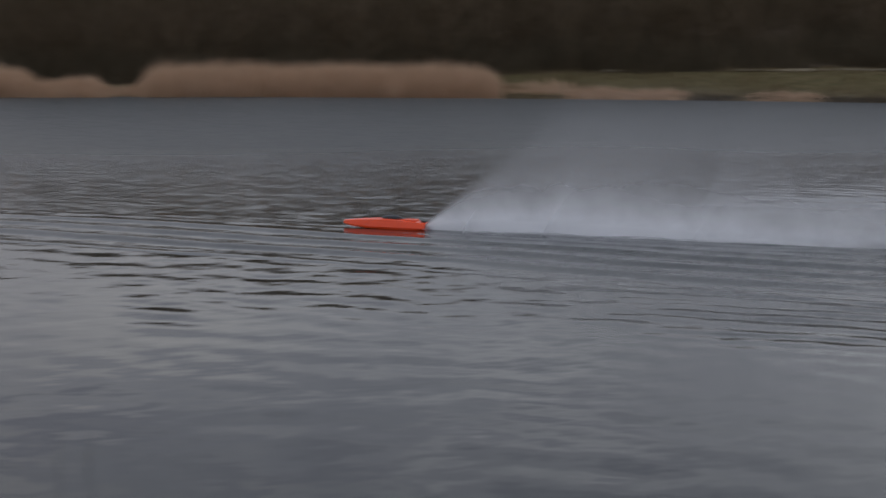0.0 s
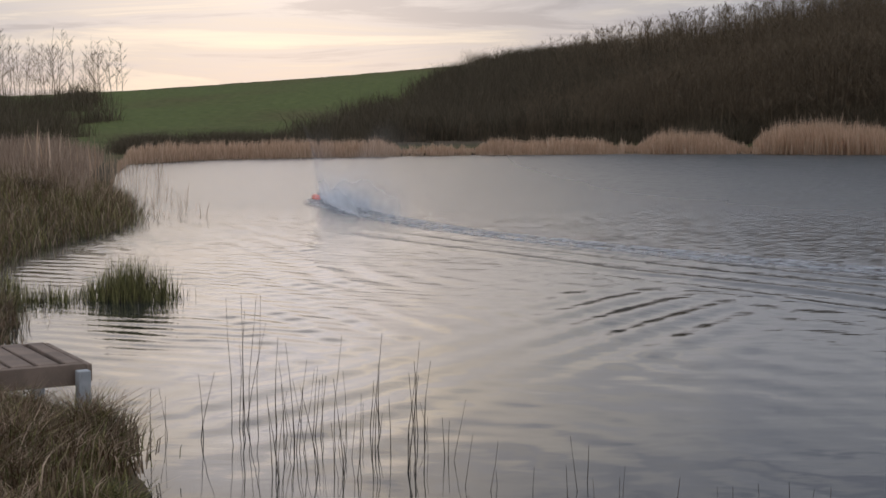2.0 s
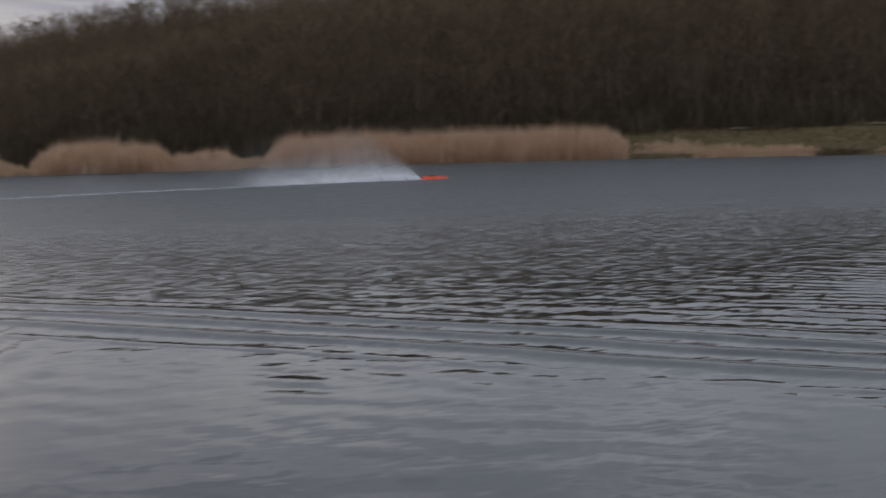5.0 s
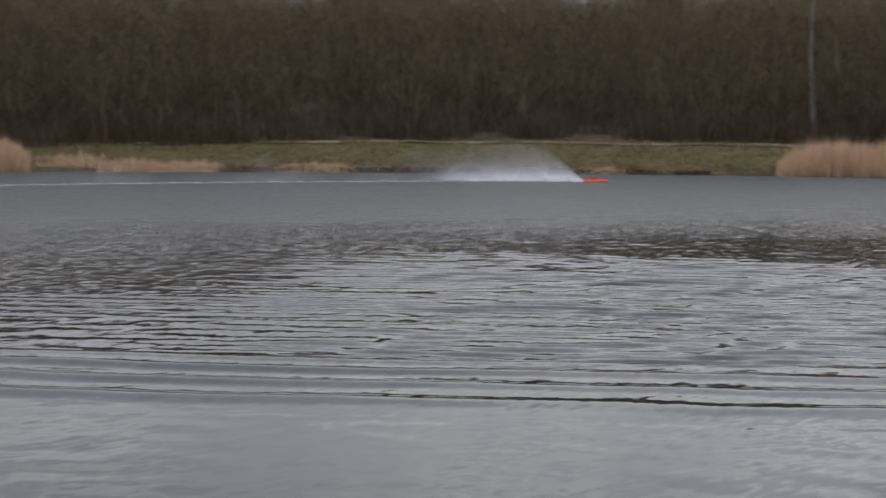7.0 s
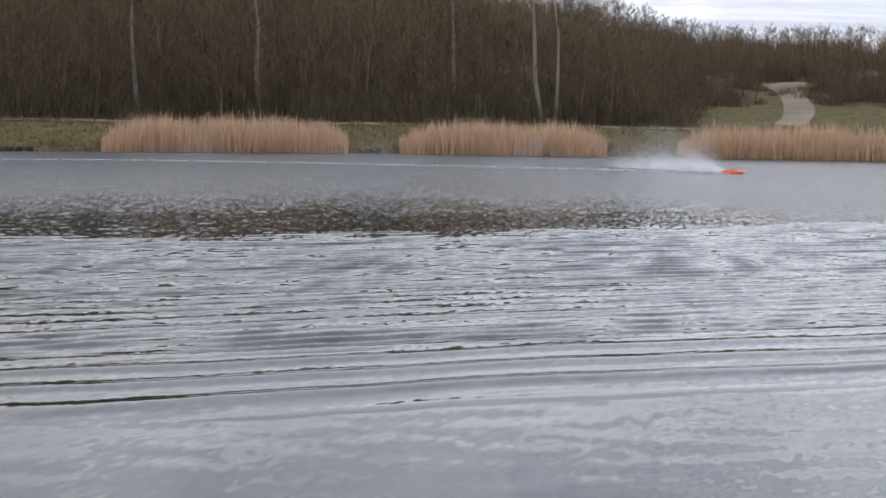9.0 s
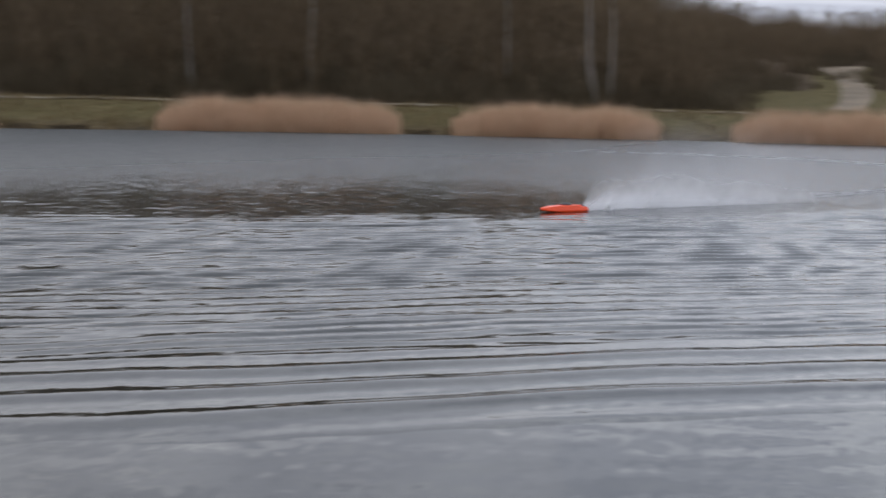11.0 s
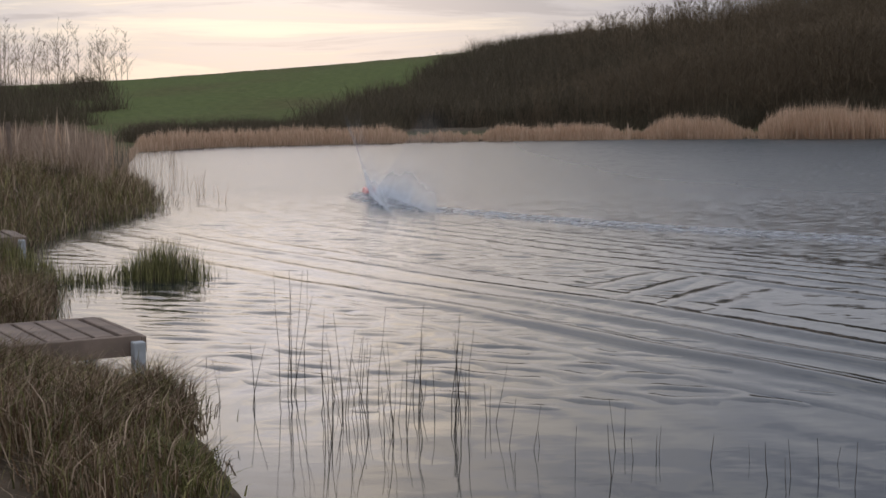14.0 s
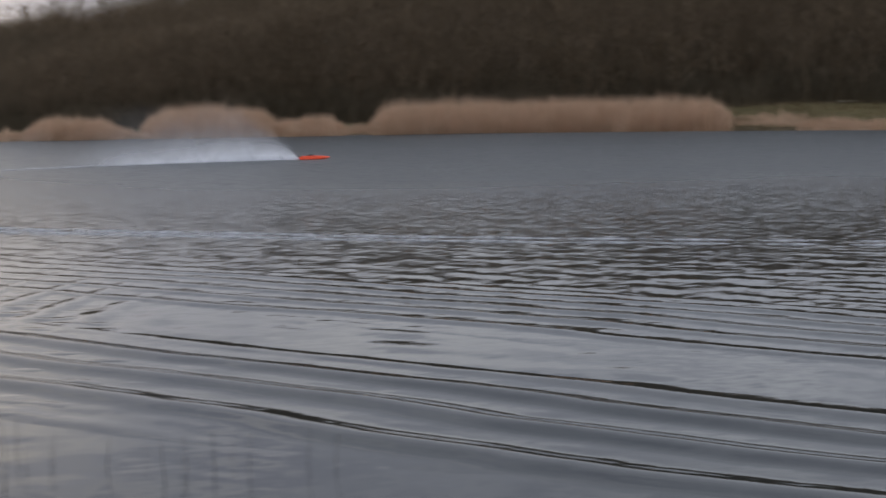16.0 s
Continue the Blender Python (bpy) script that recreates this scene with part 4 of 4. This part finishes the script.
def mist_shape(rng):
    nx, nz = 20, 9
    ph = rng.uniform(0, 6.28)
    verts, th = [], []
    for i in range(nx):
        u = i / (nx - 1) * 2 - 1
        top = 1.35 * (1 - u * u) ** 0.5 * (1 + 0.15 * math.sin(u * 7 + ph)) + 0.02
        for j in range(nz):
            w = j / (nz - 1)
            verts.append((u * 3.4, 0.35 * math.sin(u * 2.6 + ph) + 0.3 * w * math.sin(ph), top * w))
            th.append((1 - u * u) * (1 - w) ** 0.8)
    faces = [(i * nz + j, (i + 1) * nz + j, (i + 1) * nz + j + 1, i * nz + j + 1) for i in range(nx - 1) for j in range(nz - 1)]
    return verts, faces, th


def build_mist():
    """Banks of fine spray that hang behind the boat and settle on the water."""
    rng = np.random.default_rng(19)
    shapes = []
    for _ in range(4):
        v, f, th = mist_shape(rng)
        ob = with_thickness(mesh_object("mist_bank", v, f, M_HAZE, True), th)
        shapes.append(ob.data)
        bpy.data.objects.remove(ob)
    made = []
    t, step = -0.6, 0.45
    while t < 15.7:
        x0, y0 = track_at(t - 0.1)
        x1, y1 = track_at(t + 0.1)
        ob = new("mist_bank", shapes[int(rng.integers(4))])
        tagged(ob, "thin bank of white mist settling on the water", "mist", "mist along the boat's wake", "stuff")
        made.append((ob, t + 0.16, ((x0 + x1) / 2 + rng.normal(0, 0.15), (y0 + y1) / 2 + rng.normal(0, 0.15), math.degrees(math.atan2(y1 - y0, x1 - x0)))))
        t += step
    return made


mist = build_mist()


def mist_rows(t, x, y, a):
    keys = [(t, -1.6), (t + 0.14, -0.05), (t + 0.7, -0.25), (t + 2.2, -1.0), (t + 2.9, -1.6)]
    level = lambda q: float(np.interp(q, [g[0] for g in keys], [g[1] for g in keys]))
    times = sorted({0.0, 16.0} | {round(k[0], 2) for k in keys if 0 < k[0] < 16})
    return [(q, pose(x + 0.35 * max(0, q - t) * (q < t + 3), y, level(q), 0, 0, a)) for q in times]


# ---- the near bank ----
def tussock(x, y, radius, height, count, mats, label, name="grass_tussock", bend=0.5, lean=0.55):
    rng = np.random.default_rng(int(abs(x * 100) + abs(y * 37)))
    root = new(name)
    z0 = max(float(ground_height(x, y)), -0.15)
    root.matrix_world = pose(x, y, z0)
    for mat, share in mats:
        n = int(count * share)
        q = np.column_stack([rng.normal(0, radius * 0.45, n), rng.normal(0, radius * 0.45, n)])
        base = np.column_stack([q, np.full(n, -0.03)])
        out = np.linalg.norm(q, axis=1) / radius
        h = height * rng.uniform(0.45, 1.1, n) * np.clip(1.15 - 0.5 * out, 0.3, 1)
        w = np.full(n, 0.007) * rng.uniform(0.6, 1.5, n)
        v, f = blades(base, h, w, lean * rng.uniform(0.1, 1.3, n), bend, rng)
        # blades fall outwards from the middle
        ob = mesh_object("foliage", v, f, mat)
        ob.parent = root
        tagged(ob, kind="stuff")
    return tagged(root, label, "grass")


TUSS = [(M_TUSSOCK, 0.75), (M_SEDGE, 0.25)]
GREEN = [(M_SEDGE, 0.7), (M_TUSSOCK, 0.3)]


def near_bank():
    for x, y, r, h, n in [(-2.18, 8.8, 0.30, 0.50, 1500), (-2.35, 7.75, 0.42, 0.48, 1800), (-2.75, 8.4, 0.45, 0.38, 1300), (-2.0, 8.3, 0.22, 0.34, 700), (-2.9, 7.2, 0.5, 0.5, 1500), (-2.2, 7.0, 0.4, 0.42, 1200),
                          (-3.7, 9.0, 0.5, 0.36, 1000), (-4.4, 11.4, 0.5, 0.6, 1400), (-4.2, 12.6, 0.4, 0.62, 1200), (-4.9, 13.6, 0.5, 0.6, 1200), (-4.7, 14.9, 0.4, 0.5, 900), (-5.6, 15.6, 0.5, 0.6, 1000), (-2.6, 6.6, 0.5, 0.45, 1200), (-3.3, 6.4, 0.6, 0.5, 1200), (-2.0, 6.3, 0.45, 0.35, 900), (-3.5, 7.6, 0.6, 0.5, 1300), (-4.1, 8.4, 0.6, 0.5, 1200), (-2.75, 9.35, 0.30, 0.34, 800), (-3.25, 9.55, 0.35, 0.36, 900)]:
        tussock(x, y, r, h, n, TUSS, "brown withered grass tussock with some green on the bank")
    for x, y, r, h, n in [(-1.72, 7.35, 0.20, 0.28, 700), (-1.98, 7.55, 0.22, 0.22, 500), (-1.62, 6.95, 0.20, 0.24, 600)]:
        tussock(x, y, r, h, n, GREEN, "yellow-green grass tuft at the water's edge")
    for x, y, r, h, n in [(-3.7, 17.2, 0.58, 0.70, 1500), (-3.95, 17.35, 0.5, 0.48, 700), (-3.2, 17.3, 0.25, 0.26, 90), (-4.5, 16.9, 0.42, 0.42, 520), (-4.9, 16.7, 0.42, 0.40, 480), (-5.3, 16.8, 0.55, 0.42, 700), (-5.8, 17.2, 0.6, 0.5, 800)]:
        tussock(x, y, r, h, n, [(M_SEDGE, 0.85), (M_STALK, 0.15)], "dark green sedge clump standing in the water", "sedge_clump", 0.15, 0.2)


def headland():
    rng = np.random.default_rng(21)
    n = 26000
    x, y = rng.uniform(-16, -4.5, n), rng.uniform(19.5, 60, n)
    s = shore_distance(x, y)
    front = (s > -0.3) & (s < 3.6) & (y < 38)
    p = np.column_stack([x, y])[front]
    q = np.concatenate([p + rng.normal(0, 0.25, p.shape) for _ in range(3)])
    ob = stalk_patch("withered_fringe", q, rng.uniform(0.15, 0.62, len(q)), 0.011, 0.45, M_TUSSOCK, rng, 0.35)
    tagged(ob, "withered brown grass along the headland's edge", "grass", kind="stuff")
    q = np.concatenate([p + rng.normal(0, 0.25, p.shape) for _ in range(3)])
    ob = stalk_patch("sedge_fringe", q, rng.uniform(0.15, 0.5, len(q)), 0.011, 0.4, M_SEDGE, rng, 0.3)
    tagged(ob, "green-brown sedge fringe along the headland's edge", "sedge", kind="stuff")
    back = (s > 0.6) & (s < 8) & (y > 30 - 0.5 * s)
    p = np.column_stack([x, y])[back]
    ob = stalk_patch("headland_reeds", p, rng.uniform(0.35, 0.98, len(p)), 0.016, 0.22, M_HEADREED, rng, 0.2)
    tagged(ob, "tall pale dry reeds on the low headland", "reeds", kind="stuff")
    edge = (s > -1.6) & (s < 1.2) & (y > 30)
    p = np.column_stack([x, y])[edge][:500]
    ob = stalk_patch("sparse_reeds", p, rng.uniform(0.4, 0.9, len(p)), 0.012, 0.12, M_REED, rng, 0.2)
    tagged(ob, "sparse dead reed stalks standing off the headland", "reeds", kind="stuff")
    q = np.column_stack([rng.uniform(-14.5, -8.8, 70), rng.uniform(33, 42, 70)])
    ob = stalk_patch("reed_plumes", q[shore_distance(q[:, 0], q[:, 1]) > 0.3], rng.uniform(1.15, 1.6, int((shore_distance(q[:, 0], q[:, 1]) > 0.3).sum())), 0.05, 0.12, M_REED, rng, 0.25)
    tagged(ob, "scattered tall reeds with pale feathery plumes", "reeds", kind="stuff")
    tussock(-8.3, 29.3, 0.55, 0.45, 900, [(M_STALK, 1.0)], "dark heap of rotted reed on the headland", "reed_heap", 0.6, 0.9)
    for px, py in [(-10.3, 30.5), (-9.3, 30.2)]:
        bm = bmesh.new()
        bmesh.ops.create_cone(bm, cap_ends=True, segments=8, radius1=0.05, radius2=0.045, depth=1.15)
        me = bpy.data.meshes.new("fence_post")
        bm.to_mesh(me)
        bm.free()
        me.materials.append(M_WOOD)
        ob = new("fence_post", me)
        ob.matrix_world = pose(px, py, float(ground_height(px, py)) + 0.5, 3, -2, 0)
        tagged(ob, "weathered round fence post among the reeds", "post", "posts on the headland")


def box(name, parent, size, m, mat, label="", bevel=0.006):
    bm = bmesh.new()
    bmesh.ops.create_cube(bm, size=1, matrix=Matrix.Diagonal((*size, 1)))
    bmesh.ops.bevel(bm, geom=bm.edges[:], offset=bevel, segments=1, affect="EDGES")
    ob = part(name, bm, mat, parent, label)
    ob.matrix_basis = m
    return ob


def jetty(x, y, deck, turn, long, wide, label):
    """A fishing platform: origin at its outer corner, x runs to the bank, y across."""
    root = new("fishing_platform")
    root.matrix_world = pose(x, y, 0, 0, 0, turn)
    rng = np.random.default_rng(9)
    n = int(long / 0.165)
    for i in range(n):
        box("plank", root, (0.142 if i else 0.10, wide - 0.02, 0.032), pose(0.075 + i * 0.165, -wide / 2, deck - 0.016 + rng.uniform(-0.003, 0.003), 0, rng.uniform(-0.6, 0.6), rng.uniform(-0.4, 0.4)), M_WOOD)
    for yy, lab in ((0.022, "weathered front beam"), (-wide - 0.022, "weathered rear beam")):
        box("beam", root, (long, 0.045, 0.145), pose(long / 2, yy, deck - 0.075), M_WOOD, lab)
    box("edge_board", root, (0.04, wide + 0.09, 0.12), pose(-0.022, -wide / 2, deck - 0.07), M_WOOD)
    for px in (0.035, long - 0.1):
        for yy in (0.09, -wide - 0.09):
            box("post", root, (0.085, 0.085, 1.1), pose(px, yy, deck - 0.59), M_POST, "pale grey square post")
    return tagged(root, label, "platform")


def water_stalks():
    rng = np.random.default_rng(33)
    for x0, x1, y0, y1, h0, h1, n in [(-1.55, -1.1, 9.9, 10.3, 0.55, 0.92, 8), (-2.0, -1.6, 9.4, 10.2, 0.25, 0.5, 5), (-1.1, -0.05, 8.3, 10.0, 0.2, 0.66, 50), (0.0, 0.8, 7.6, 8.6, 0.08, 0.34, 9), (0.8, 2.4, 7.3, 8.2, 0.06, 0.24, 12)]:
        vs, fs, k = [], [], 0
        for _ in range(n):
            p = np.array([rng.uniform(x0, x1), rng.uniform(y0, y1), -0.25])
            h = rng.uniform(h0, h1) + 0.25
            d = np.array([rng.normal(0, 0.06), rng.normal(0, 0.06), 1.0])
            w = rng.uniform(0.0022, 0.0042)
            for i in range(4):
                q = p + d * h / 4
                v, f = cone_tris(p, q, w * (1 - 0.2 * i), w * (0.8 - 0.2 * i) + 0.0006, 4)
                vs.append(v)
                fs += [tuple(a + k for a in g) for g in f]
                k += len(v)
                p = q
                d = d + np.array([rng.normal(0, 0.05), rng.normal(0, 0.05), 0])
        ob = mesh_object("dead_stalks", np.vstack(vs), fs, M_STALK)
        tagged(ob, "thin dead reed stalks rising out of the water", "reed stalks", "stalks in the shallows", "stuff")


def sandy_track():
    az, r = 85.2, np.linspace(95, 130, 30)
    vs = []
    for k, q in enumerate(r):
        a = radians(az + 0.35 * math.sin((q - 95) * 0.12))
        w = 1.0 + 0.06 * math.sin(q * 0.3) + 0.9 * max(0.0, (q - 122) / 8)
        c = np.array([q * math.sin(a), q * math.cos(a)])
        n = np.array([math.cos(a), -math.sin(a)]) * w
        for sgn in (-1, 1):
            p = c + n * sgn
            vs.append((p[0], p[1], float(ground_height(p[0], p[1])) + 0.05))
    ob = mesh_object("track", vs, [(2 * i, 2 * i + 1, 2 * i + 3, 2 * i + 2) for i in range(len(r) - 1)], M_TRACK, True)
    tagged(ob, "pale sandy track climbing through the wood", "track", kind="structure")


def far_bank():
    """Rough straw on the bank, and the pale line of the path that follows it."""
    rng = np.random.default_rng(41)
    n = 30000
    az = rng.uniform(32.5, 96, n)
    grid = np.linspace(32, 97, 90)
    rs = np.interp(az, grid, [shore_r(a) for a in grid])
    r = rs - 0.1 + 14 * rng.uniform(0, 1, n) ** 1.4
    a = np.radians(az)
    p = np.column_stack([r * np.sin(a), r * np.cos(a)])
    clump = np.sin(p[:, 0] * 1.1 + 2 * np.sin(p[:, 1] * 0.7)) * np.sin(p[:, 1] * 1.3)
    ob = stalk_patch("bank_grass", p, rng.uniform(0.10, 0.30, n) * (1.1 + 0.7 * clump), 0.05, 0.5, M_STRAW, rng, 0.4)
    tagged(ob, "rough olive and straw-coloured grass on the far bank", "grass", kind="stuff")
    # dark tufts stand in for the shade under the bank's edge at the waterline
    n = 5200
    az = rng.uniform(39, 84, n)
    az = az[np.sin(az * 2.1 + 2 * np.sin(az * 0.9)) > -0.5]
    n = len(az)
    r = np.interp(az, grid, [shore_r(a) for a in grid]) + rng.uniform(-0.1, 0.5, n)
    ob = stalk_patch("bank_foot_shade", np.column_stack([r * np.sin(np.radians(az)), r * np.cos(np.radians(az))]), rng.uniform(0.08, 0.26, n), 0.06, 0.6, M_STALK, rng, 0.4)
    tagged(ob, "dark tufts standing in for shade along the foot of the far bank", "grass", kind="stuff")
    vs = []
    for g in grid[6:]:
        q = shore_r(g) + 11.5 + 0.5 * math.sin(g)
        for off in (-0.9, 0.9):
            x, y = (q + off) * math.sin(radians(g)), (q + off) * math.cos(radians(g))
            vs.append((x, y, float(ground_height(x, y)) + 0.06))
    m = len(vs) // 2
    ob = mesh_object("bank_path", vs, [(2 * i, 2 * i + 2, 2 * i + 3, 2 * i + 1) for i in range(m - 1)], M_PATH, True)
    tagged(ob, "worn pale path along the far bank", "path", kind="structure")


near_bank()
far_bank()
headland()
jetty(-2.53, 10.2, 0.42, 210, 2.3, 1.0, "small weathered timber fishing platform at the water's edge")
jetty(-5.75, 18.6, 0.38, 205, 1.8, 1.0, "second weathered timber fishing platform further along the bank")
water_stalks()
sandy_track()


def motions():
    walk(boat, boat_rows())
    walk(spray, [(t, m @ pose(0, 0, 0.018, 0, 0.5, 0)) for t, m in boat_rows()])
    for ob, t, (x, y, a) in wake:
        walk(ob, foam_rows(t, x, y, a))
    for ob, t, (x, y, a) in mist:
        walk(ob, mist_rows(t, x, y, a))
    walk(wake_waves, wake_wave_rows())
    walk(lee_ripples, [(t, pose(0, 0, z)) for t, z in ((0, -0.06), (8.0, -0.06), (11.5, 0), (16, 0))])
    walk(later_waves, wake_wave_rows(4.3, (-0.06, -0.06, -0.03, 0, 0, 0, 0)))


motions()
